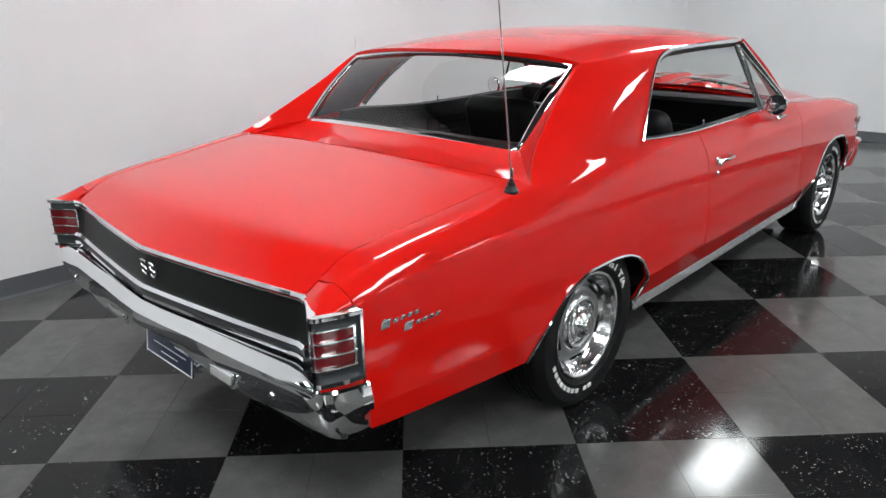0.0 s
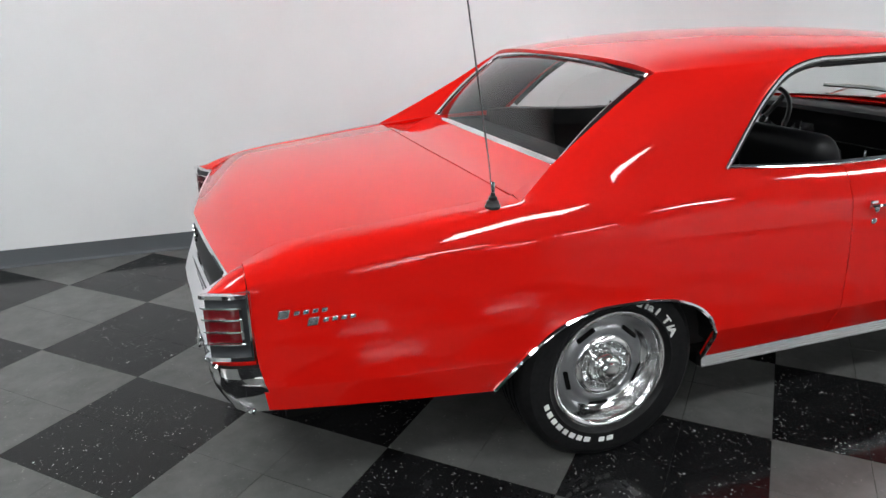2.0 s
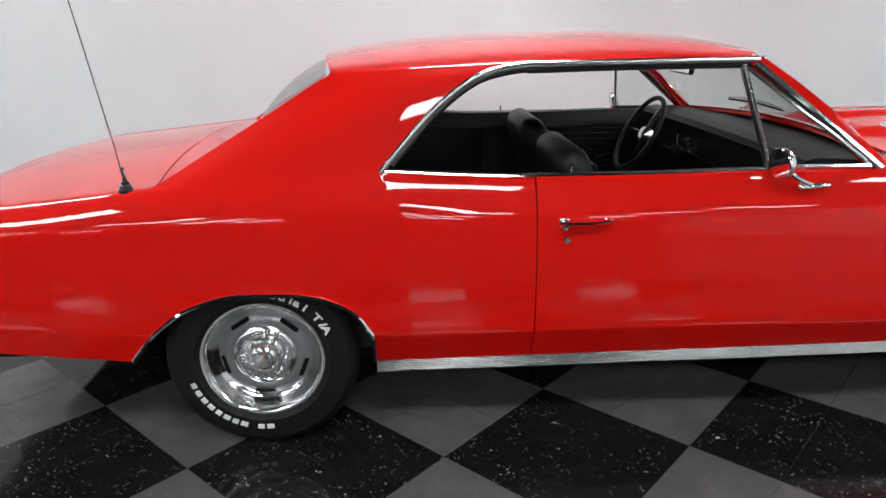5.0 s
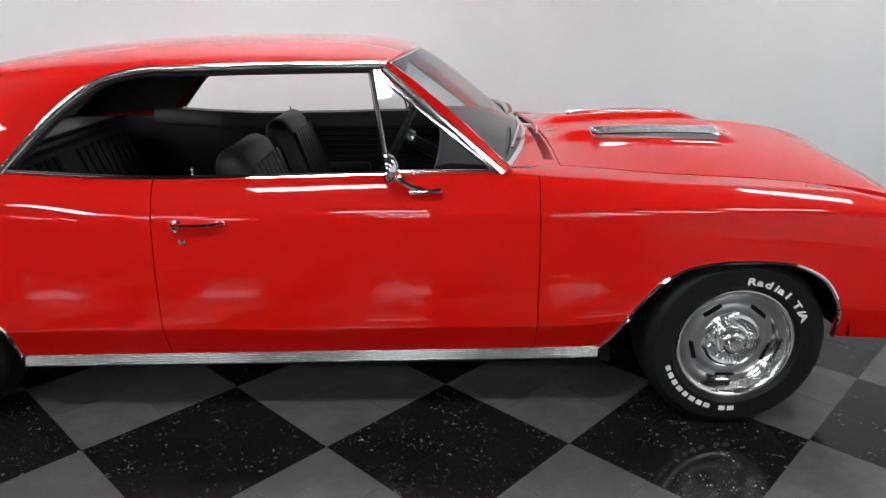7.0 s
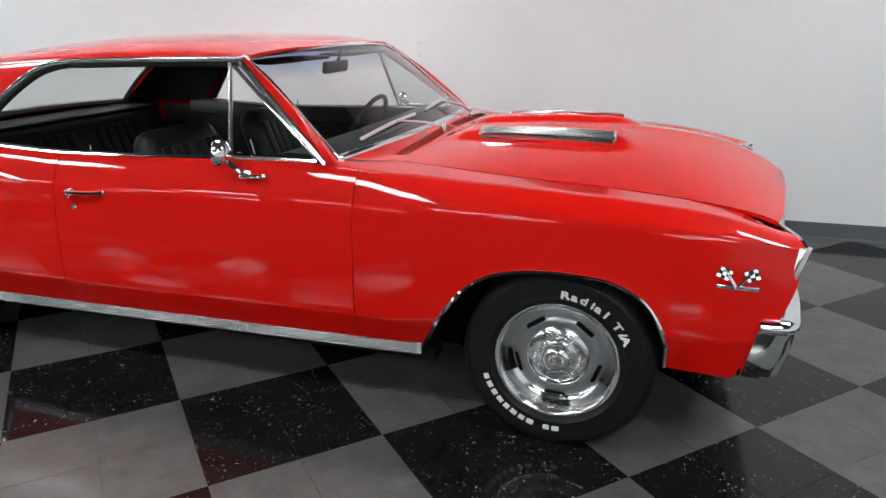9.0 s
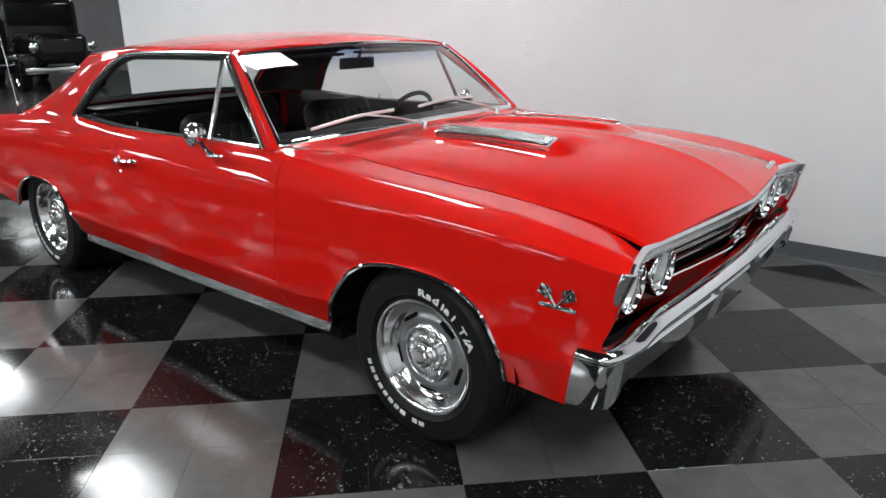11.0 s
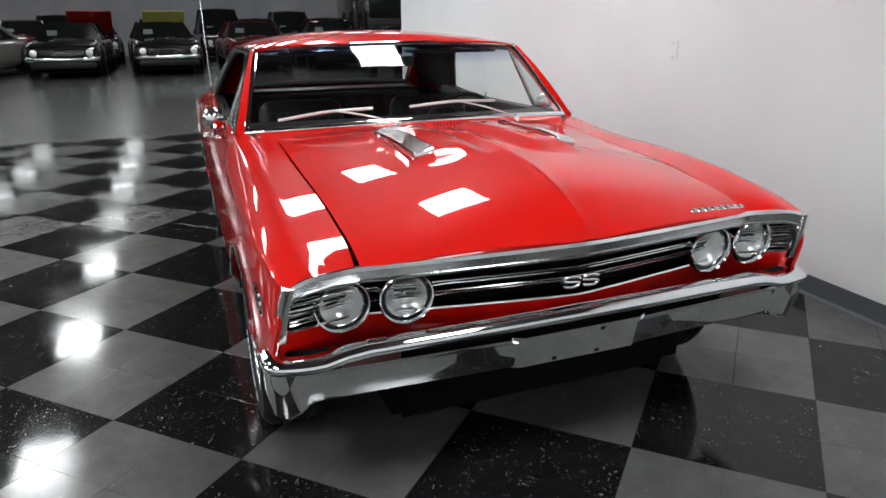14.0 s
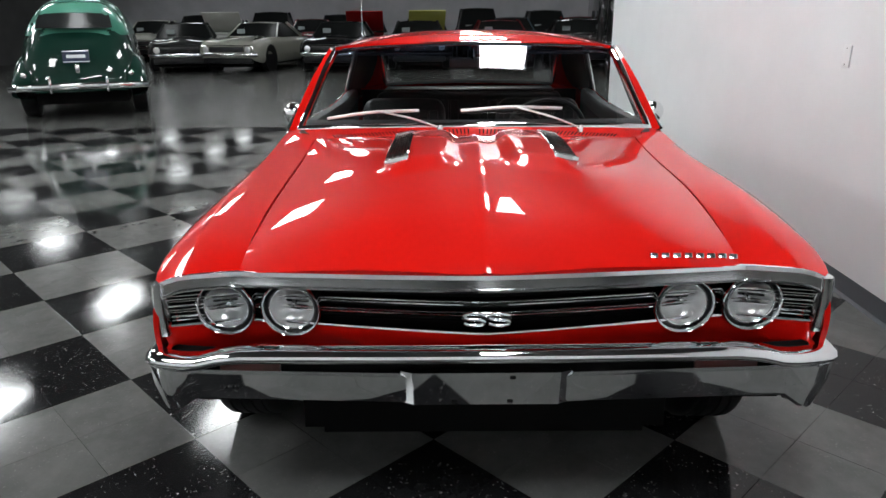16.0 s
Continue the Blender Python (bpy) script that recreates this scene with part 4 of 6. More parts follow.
for s in (1, -1):
    bm = bmesh.new()
    zs = space(0.774, 0.598, 9)
    sweep(bm, zs, lambda i, t: [(gx(0.872, zs[i]) + d, s * (side_y(3.635, zs[i]) + y), zs[i]) for d, y in ((-0.06, -0.030), (0.000, -0.030), (0.007, -0.026), (0.008, -0.010), (0.003, 0.001), (-0.012, 0.0035), (-0.03, 0.001))])
    bmesh.ops.recalc_face_normals(bm, faces=bm.faces)
    part("grille_end_moulding", bm, BRIGHT, coupe, "chrome upright grille end moulding", smooth=50)
    for z in (0.725, 0.714, 0.690, 0.679, 0.655, 0.644, 0.628):
        ys = [s * v for v in space(0.775, 0.861, 6)]
        strip("side_grille_bar", z - 0.002, z + 0.002, -0.012, -0.012, RAIL, "thin chrome side grille bar", ys=ys, depth=0.02)
    for yc in (0.712, 0.528):
        xc = gx(yc, 0.677) - 0.002
        lamp = part("headlamp", lathe([(0.074, -0.02), (0.0755, 0.008), (0.079, 0.013), (0.083, 0.008), (0.084, 0.0), (0.084, -0.05), (0.07, -0.055)], 48, "x"), CHROME, coupe, "round sealed headlamp in a chrome ring", smooth=50)
        lamp.location = (xc, yc * s, 0.677)
        lamp.rotation_euler = (0, radians(4), 0)
        part("lamp_seat", lathe([(0.076, -0.012), (0.068, -0.010), (0.064, -0.004), (0.062, -0.008)], 40, "x"), TRIMBLACK, lamp)
        part("lens_rim", lathe([(0.066, -0.010), (0.0655, -0.002), (0.063, 0.001), (0.0605, -0.002)], 40, "x"), SATIN, lamp, smooth=50)
        part("reflector", lathe([(0.062, -0.006), (0.054, -0.024), (0.035, -0.042), (0.014, -0.050), (0.0, -0.052)], 40, "x"), REFLECTOR, lamp, "mirrored bowl reflector", smooth=60)
        part("bulb", lathe([(0.0, -0.020), (0.006, -0.023), (0.008, -0.048), (0.0, -0.048)], 16, "x"), SATIN, lamp)
        gl = part("lens", lathe([(0.062, -0.004), (0.052, 0.004), (0.035, 0.009), (0.015, 0.012), (0.0, 0.0125)], 40, "x"), LAMPGLASS, lamp, "clear domed glass lens", smooth=60)
        gl.visible_shadow = False

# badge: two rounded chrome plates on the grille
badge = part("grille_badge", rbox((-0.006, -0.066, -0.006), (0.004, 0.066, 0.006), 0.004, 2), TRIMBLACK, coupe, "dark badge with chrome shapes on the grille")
badge.location = (3.650, 0, 0.668)
def ess(w, h, n=26):
    """A double-curved stroke in the y-z plane, centred on the origin."""
    arcs = [(0.25, radians(a)) for a in space(15, 270, n // 2)] + [(-0.25, radians(a)) for a in space(90, -165, n // 2)[1:]]
    return [(0.5 * w * math.cos(a), h * (c + 0.25 * math.sin(a))) for c, a in arcs]


def stroke_badge(parent, centre, w, h, r, out):
    pts = [(centre[0], centre[1] + y, centre[2] + z) for y, z in ess(w, h)]
    if out < 0:
        pts = [(p[0], 2 * centre[1] - p[1], p[2]) for p in pts]
    part("badge_stroke", tube(bmesh.new(), pts, r, 8, (1.0, 1.0)), SATIN, parent, smooth=60)


for yc in (-0.033, 0.033):
    stroke_badge(badge, (0.008, yc, 0.0), 0.056, 0.034, 0.0052, 1)

# front bumper: upper roll, slot, lower apron with plate recess
bx = pchip((0.0, 3.742), (0.3, 3.722), (0.6, 3.695), (0.78, 3.672), (0.86, 3.650), (0.915, 3.605), (0.945, 3.555), (0.952, 3.50))
YB = [-v for v in (0.952, 0.950, 0.945, 0.935, 0.915, 0.89, 0.86, 0.82, 0.78, 0.72, 0.66, 0.55, 0.44, 0.33, 0.22, 0.11, 0.03)] + [0] + [0.03, 0.11, 0.22, 0.33, 0.44, 0.55, 0.66, 0.72, 0.78, 0.82, 0.86, 0.89, 0.915, 0.935, 0.945, 0.950, 0.952]
BXS = [3.540, 3.585, 3.618, 3.638, 3.652, 3.660, 3.666, 3.671, 3.675, 3.679, 3.681, 3.687, 3.693, 3.699, 3.704, 3.708, 3.711, 3.712]
BXS = BXS + BXS[::-1][1:]
bump_front = part("front_bumper", bmesh.new(), CHROME, coupe, "chrome V-shaped front bumper")


def bumper_ring(i, prof):
    """prof: (how far back, height) pairs; the back is taken inward along the plan's normal."""
    n = len(YB)
    x, y = BXS[i], YB[i]
    dx, dy = BXS[min(i + 1, n - 1)] - BXS[max(i - 1, 0)], YB[min(i + 1, n - 1)] - YB[max(i - 1, 0)]
    l = math.hypot(dx, dy)
    nx, ny = -dy / l, dx / l
    if nx > 0 or (abs(nx) < 1e-3 and ny * y > 0):
        nx, ny = -nx, -ny
    e = min(1.0, max(0.0, (abs(y) - 0.84) / 0.10))
    return [(x + nx * d - e * 0.20 * max(0, 0.545 - z), y + ny * d, z) for d, z in prof]


def up(i):
    """the roll dips at its outer ends"""
    a = abs(YB[i])
    t = min(1, max(0, (a - 0.68) / 0.13))
    return 0.018 - 0.012 * min(1, a / 0.67) - 0.026 * t * t * (3 - 2 * t)


bm = bmesh.new()
sweep(bm, YB, lambda i, t: bumper_ring(i, [(0.075, 0.574 + up(i)), (0.045, 0.582 + up(i)), (0.018, 0.578 + up(i)), (0.004, 0.567 + up(i)), (0.0, 0.555 + up(i)), (0.005, 0.545 + up(i)), (0.018, 0.538 + up(i)), (0.05, 0.534 + up(i)), (0.085, 0.538 + up(i))]))
bmesh.ops.recalc_face_normals(bm, faces=bm.faces)
part("bumper_roll", bm, CHROME, bump_front, "polished chrome upper roll", smooth=60)
bm = bmesh.new()


def apron(i):
    a = abs(YB[i])
    w = min(1, max(0, (a - 0.80) / 0.10))
    w = w * w * (3 - 2 * w)
    p = 1 if a < 0.205 else 0
    top = 0.513 + 0.012 * w + 0.010 * p
    bot = 0.415 - 0.057 * w
    return [(0.060, top + 0.001), (0.034 - 0.012 * w, top + 0.003), (0.024 - 0.016 * w, top - 0.004), (0.034 - 0.026 * w, top * 0.6 + bot * 0.4), (0.045 - 0.022 * w, bot + 0.014), (0.050 - 0.014 * w, bot + 0.003), (0.058 - 0.008 * w, bot), (0.10, bot + 0.006), (0.10, top - 0.02)]


sweep(bm, YB, lambda i, t: bumper_ring(i, apron(i)))
bmesh.ops.recalc_face_normals(bm, faces=bm.faces)
part("bumper_apron", bm, CHROME, bump_front, "chrome lower bumper apron", smooth=24)
bm = bmesh.new()
sweep(bm, YB[2:-2], lambda i, t: bumper_ring(i + 2, [(0.06, 0.555), (0.06, 0.47), (0.10, 0.47), (0.10, 0.555)]))
bmesh.ops.recalc_face_normals(bm, faces=bm.faces)
part("bumper_slot", bm, MATTE, bump_front)
for s in (1, -1):
    part("turn_lamp", rbox((-0.01, -0.085, -0.020), (0.006, 0.085, 0.020), 0.004, 2), AMBER, bump_front, "dark amber turn lamp in the bumper slot").location = (3.628, 0.645 * s, 0.510)
bm = bmesh.new()
add_grid(bm, [[(3.692 - d - 0.24 * (0.525 - z), y, z) for z in (0.416, 0.422, 0.522, 0.527)] for y, d in ((-0.235, 0.030), (-0.228, 0.016), (-0.196, 0.0), (0.196, 0.0), (0.228, 0.016), (0.235, 0.030))])
bmesh.ops.recalc_face_normals(bm, faces=bm.faces)
pad = part("plate_pad", outward(bm, (3.3, 0, 0.47)), CHROME, bump_front, "flat plate mounting pad", smooth=20, flange=0.02)
for y, z in ((-0.085, -0.043), (0.065, -0.043), (0.07, 0.04)):
    part("pad_bolt", rbox((0.0, -0.008, -0.006), (0.012, 0.008, 0.006), 0.002, 1), MATTE, bump_front).location = (3.682 - 0.24 * (0.05 - z), y, 0.472 + z)

# --- rear: panel, lamps, bumper ---
rx = lambda y, z: deck_lip(y) + 0.006 - 0.024 * min(1, max(0, (0.672 - z) / 0.03))
RY = space(-0.790, 0.790, 47)


def rear_strip(name, z0, z1, d0, d1, material, label="", ys=RY, depth=0.02):
    bm = bmesh.new()
    drop = (lambda y: lip_z(y) - 0.770 - 0.006 * max(0, (abs(y) - 0.775) / 0.12)) if z0 > 0.7 else (lambda y: 0.0)
    top = (lambda y: lip_z(y) - 0.770) if z1 > 0.7 else drop
    sweep(bm, ys, lambda i, t: [(rx(ys[i], z0) - d0, ys[i], z0 + drop(ys[i])), (rx(ys[i], z1) - d1, ys[i], z1 + top(ys[i])), (rx(ys[i], z1) - d1 + depth, ys[i], z1 + top(ys[i])), (rx(ys[i], z0) - d0 + depth, ys[i], z0 + drop(ys[i]))])
    bmesh.ops.recalc_face_normals(bm, faces=bm.faces)
    return part(name, bm, material, coupe, label, smooth=30)


rear_strip("tail_panel", 0.50, 0.765, -0.03, -0.03, MATTE, "dark tail panel")
rear_strip("blackout_panel", 0.648, 0.764, -0.006, -0.008, BLACKOUT, "satin black tail panel insert")
rear_strip("lip_moulding", 0.764, 0.773, 0.012, 0.010, CHROME, "chrome moulding along the trunk lip")
rear_strip("lip_lower_moulding", 0.752, 0.757, 0.008, 0.008, CHROME)
rear_strip("panel_lower_moulding", 0.640, 0.650, 0.006, 0.004, CHROME, "chrome moulding under the black panel")
rear_strip("panel_grey_band", 0.620, 0.639, 0.000, 0.000, GREYBEZEL)
rear_strip("panel_bottom_moulding", 0.608, 0.619, 0.006, 0.006, CHROME)
rear_strip("lower_filler", 0.56, 0.606, -0.022, -0.016, TRIMBLACK, "dark filler above the bumper")
tail_badge = part("tail_badge", rbox((-0.004, -0.050, -0.006), (0.004, 0.050, 0.006), 0.003, 1), BLACKOUT, coupe, "small badge with chrome shapes on the black tail panel")
tail_badge.location = (deck_lip(0) + 0.006, -0.03, 0.704)
tail_badge.rotation_euler = (0, radians(-3), 0)
for yc in (-0.027, 0.027):
    stroke_badge(tail_badge, (-0.008, yc, 0.0), 0.036, 0.046, 0.0045, -1)
LAMP_PLAN = polyline([(-1.104, 0.950, 0), (-1.15, 0.940, 0), (-1.190, 0.924, 0), (-1.214, 0.912, 0), (-1.222, 0.900, 0), (-1.212, 0.880, 0), (-1.190, 0.845, 0), (-1.156, 0.786, 0)], 40)


def lamp_band(name, a, b, z0, z1, out, material, s, parent, label="", depth=0.02):
    """Part of the tail lamp between two stations of its plan."""
    P = LAMP_PLAN[a:b]
    bm = bmesh.new()

    def ring(i, t):
        j = a + i
        d = (LAMP_PLAN[min(j + 1, 39)] - LAMP_PLAN[max(j - 1, 0)]).normalized()
        n = Vector((d.y, -d.x, 0))
        if n.x > 0.0 and n.y < 0.0:
            n = -n
        if n.dot(LAMP_PLAN[j] - Vector((-1.05, 0.80, 0))) < 0:
            n = -n
        p, q = LAMP_PLAN[j] + n * out, LAMP_PLAN[j] + n * (out - depth)
        k = lambda z: 0.0
        return [(p.x + k(z0), p.y * s, z0), (p.x + k(z1), p.y * s, z1), (q.x + k(z1), q.y * s, z1), (q.x + k(z0), q.y * s, z0)]
    sweep(bm, P, ring)
    bmesh.ops.recalc_face_normals(bm, faces=bm.faces)
    return part(name, bm, material, parent, label, smooth=35)


for s in (-1, 1):
    tl = lamp_band("tail_lamp", 0, 40, 0.590, 0.772, -0.010, GREYBEZEL, s, coupe, "wraparound red tail lamp in a chrome and grey bezel", depth=0.03)
    lamp_band("bezel_top", 0, 40, 0.763, 0.774, 0.004, CHROME, s, tl)
    lamp_band("bezel_bottom", 0, 40, 0.588, 0.600, 0.004, CHROME, s, tl)
    lamp_band("bezel_side", 0, 2, 0.588, 0.774, 0.003, CHROME, s, tl)
    lamp_band("lens", 4, 39, 0.640, 0.735, -0.004, LENS, s, tl, "deep red ribbed lens")
    for z in (0.738, 0.706, 0.672, 0.636):
        lamp_band("lens_bar", 3, 40, z - 0.0022, z + 0.0022, 0.004, RAIL, s, tl, "thin chrome bar across the lens")
    lamp_band("lens_frame", 3, 5, 0.636, 0.738, 0.002, CHROME, s, tl)
    lamp_band("lens_frame", 38, 40, 0.636, 0.738, 0.002, CHROME, s, tl)
    lamp_band("lower_fill", 0, 40, 0.53, 0.588, -0.012, RED, s, coupe)

RB = [(0.957, -1.100), (0.954, -1.12), (0.947, -1.15), (0.936, -1.178), (0.920, -1.202), (0.903, -1.214), (0.87, -1.220), (0.82, -1.225), (0.76, -1.230), (0.6, -1.243), (0.45, -1.254), (0.3, -1.263), (0.15, -1.276), (0, -1.284)]
RB = [(-y, x) for y, x in RB] + RB[::-1][1:]
rear_bumper = part("rear_bumper", bmesh.new(), CHROME, coupe, "wraparound chrome rear bumper")


def rear_ring(i, prof):
    n = len(RB)
    y, x = RB[i]
    dy, dx = RB[min(i + 1, n - 1)][0] - RB[max(i - 1, 0)][0], RB[min(i + 1, n - 1)][1] - RB[max(i - 1, 0)][1]
    l = math.hypot(dx, dy)
    nx, ny = dy / l, -dx / l
    if nx * (0.0 - x) + ny * (0 - y) < 0:
        nx, ny = -nx, -ny
    e = min(1.0, max(0.0, (abs(y) - 0.88) / 0.06))
    return [(x + nx * d + e * 0.20 * (0.59 - z), y + ny * d, z) for d, z in prof]


def rear_prof(i):
    a = abs(RB[i][0])
    w = min(1, max(0, (a - 0.80) / 0.10))
    top = 0.600 - 0.024 * w
    v = 1 - w
    c = max(0.0, min(1.0, (0.27 - a) / 0.06))
    low = lambda z: z + c * (0.515 - z)
    return [(0.075, top - 0.006), (0.034 * v + 0.018 * w, top), (0.026 * v + 0.006 * w, top - 0.002), (0.006 * v, 0.572 - 0.004 * w), (0.0, 0.564 - 0.022 * w), (0.0, 0.540 - 0.02 * w), (0.003, 0.520 - 0.01 * w), (0.010, low(0.490)), (0.022 + 0.01 * w, low(0.450)), (0.042 + 0.02 * w, low(0.420 - 0.018 * w)), (0.064 + 0.02 * w, low(0.405 - 0.020 * w)), (0.105, low(0.41))]


bm = bmesh.new()
sweep(bm, RB, lambda i, t: rear_ring(i, rear_prof(i)))
bmesh.ops.recalc_face_normals(bm, faces=bm.faces)
part("bumper_bar", bm, CHROME, rear_bumper, "polished chrome bumper bar", smooth=35)
for s in (1, -1):
    lamp = part("backup_lamp", rbox((-0.006, -0.070, -0.020), (0.01, 0.070, 0.020), 0.006, 2), CHROME, rear_bumper, "clear backup lamp in a chrome frame")
    lamp.location = (-1.2465, 0.37 * s - 0.10, 0.488)
    lamp.rotation_euler = (0, radians(14), 0)
    part("lens", rbox((-0.004, -0.055, -0.011), (0.004, 0.055, 0.011), 0.003, 2), BACKUP, lamp).location = (-0.006, 0, 0)
    part("bumper_bolt", lathe([(0.0, -0.010), (0.008, -0.008), (0.012, 0.0)], 16, "x"), CHROME, rear_bumper).location = (-1.226, 0.70 * s, 0.500)
plate = part("dealer_plate", rbox((-0.003, -0.152, -0.076), (0.003, 0.152, 0.076), 0.0028, 2), NAVY, coupe, "dark blue plate with white bars and pale border")
plate.location = (-1.226, -0.085, 0.468)
plate.rotation_euler = (0, radians(8), 0)
for y0, y1, z0, z1 in ((-0.15, 0.15, 0.070, 0.074), (-0.15, 0.15, -0.074, -0.070), (-0.15, -0.146, -0.07, 0.07), (0.146, 0.15, -0.07, 0.07)):
    part("plate_border", box(bmesh.new(), (-0.0045, y0, z0), (-0.002, y1, z1)), PLATE_WHITE, plate, smooth=0)
for y0, y1, z0, z1, tilt in ((0.01, 0.105, 0.0, 0.045, 12), (-0.105, 0.0, 0.012, 0.036, 12), (-0.11, -0.04, -0.012, -0.001, 0), (-0.11, 0.10, -0.030, -0.023, 0), (-0.06, 0.05, -0.052, -0.046, 0)):
    b_ = part("plate_bar", box(bmesh.new(), (-0.0045, (y0 - y1) / 2, (z0 - z1) / 4), (-0.002, (y1 - y0) / 2, (z1 - z0) / 4)), PLATE_WHITE, plate, smooth=0)
    b_.location = (0, (y0 + y1) / 2, (z0 + z1) / 2)
    b_.rotation_euler = (radians(-tilt), 0, 0)

# --- hood vents, wipers, mirrors and other fittings of the coupe ---
for s in (1, -1):
    xs = space(2.520, 3.035, 26)
    yc = lambda x: s * (0.287 - 0.006 * (x - 2.5) / 0.6)
    tilt = lambda dy: -0.24 * dy * s
    bm = bmesh.new()
    w = 0.040
    sweep(bm, xs, lambda i, t: [(xs[i], yc(xs[i]) + a * w, hood_surf(xs[i], yc(xs[i])) + z + tilt(a * w)) for a, z in ((-1, -0.014), (-1, 0.010), (-0.86, 0.013), (-0.84, 0.006), (0.84, 0.006), (0.86, 0.013), (1, 0.010), (1, -0.014))])
    bmesh.ops.recalc_face_normals(bm, faces=bm.faces)
    vent = part("hood_vent", bm, CHROME, coupe, "ribbed chrome hood vent insert", smooth=30)
    part("vent_floor", grid_bm([[(x, yc(x) + a * w * 0.83, hood_surf(x, yc(x)) + 0.0066 + tilt(a * w * 0.83)) for a in (-1, 1)] for x in xs]), MATTE, vent, smooth=0)
    for k in range(7):
        a = -0.72 + 1.44 * k / 6
        bm = bmesh.new()
        sweep(bm, xs, lambda i, t: [(xs[i], yc(xs[i]) + a * w + d, hood_surf(xs[i], yc(xs[i])) + z + tilt(a * w)) for d, z in ((-0.0038, 0.007), (-0.0024, 0.0160), (0.0024, 0.0160), (0.0038, 0.007))])
        bmesh.ops.recalc_face_normals(bm, faces=bm.faces)
        part("vent_rib", bm, RAIL, vent, smooth=30)
    for xe in (2.518, 3.037):
        m = Matrix.Translation((xe, yc(xe), hood_surf(xe, yc(xe)))) @ Matrix.Rotation(math.atan(-0.24 * s), 4, "X")
        part("vent_end", rbox((-0.008, -w, -0.010), (0.008, w, 0.014), 0.005, 2, m), CHROME, vent)

for piv, elbow, b0, b1 in (((2.305, -0.149, 0.982), (2.188, -0.433, 1.036), (2.150, -0.669, 1.004), (2.212, -0.245, 1.046)),
                           ((2.262, 0.468, 0.974), (2.186, 0.188, 1.050), (2.190, -0.058, 1.042), (2.155, 0.400, 1.046))):
    arm = part("wiper", tube(bmesh.new(), polyline([piv, Vector(piv).lerp(Vector(elbow), 0.45) + Vector((0.012, 0, 0.012)), Vector(elbow) + Vector((0.012, 0, 0.008))], 12), 0.0065, 6, (1.4, 0.7)), WIPER, coupe, "bright windshield wiper at rest")
    part("wiper_blade", tube(bmesh.new(), polyline([b0, Vector(b0).lerp(Vector(b1), 0.5) + Vector((0.012, 0, 0.012)), b1], 14), 0.0055, 6, (0.8, 1.4)), WIPER, arm)
    part("rubber", tube(bmesh.new(), [Vector(b0) - Vector((0.0, 0, 0.008)), Vector(b0).lerp(Vector(b1), 0.5) + Vector((0.010, 0, -0.002)), Vector(b1) - Vector((0, 0, 0.008))], 0.004, 6), RUBBER, arm)
    p = part("pivot_cap", lathe([(0.0, 0.016), (0.010, 0.014), (0.014, 0.0), (0.014, -0.03)], 16, "z"), CHROME, arm)
    p.location = piv

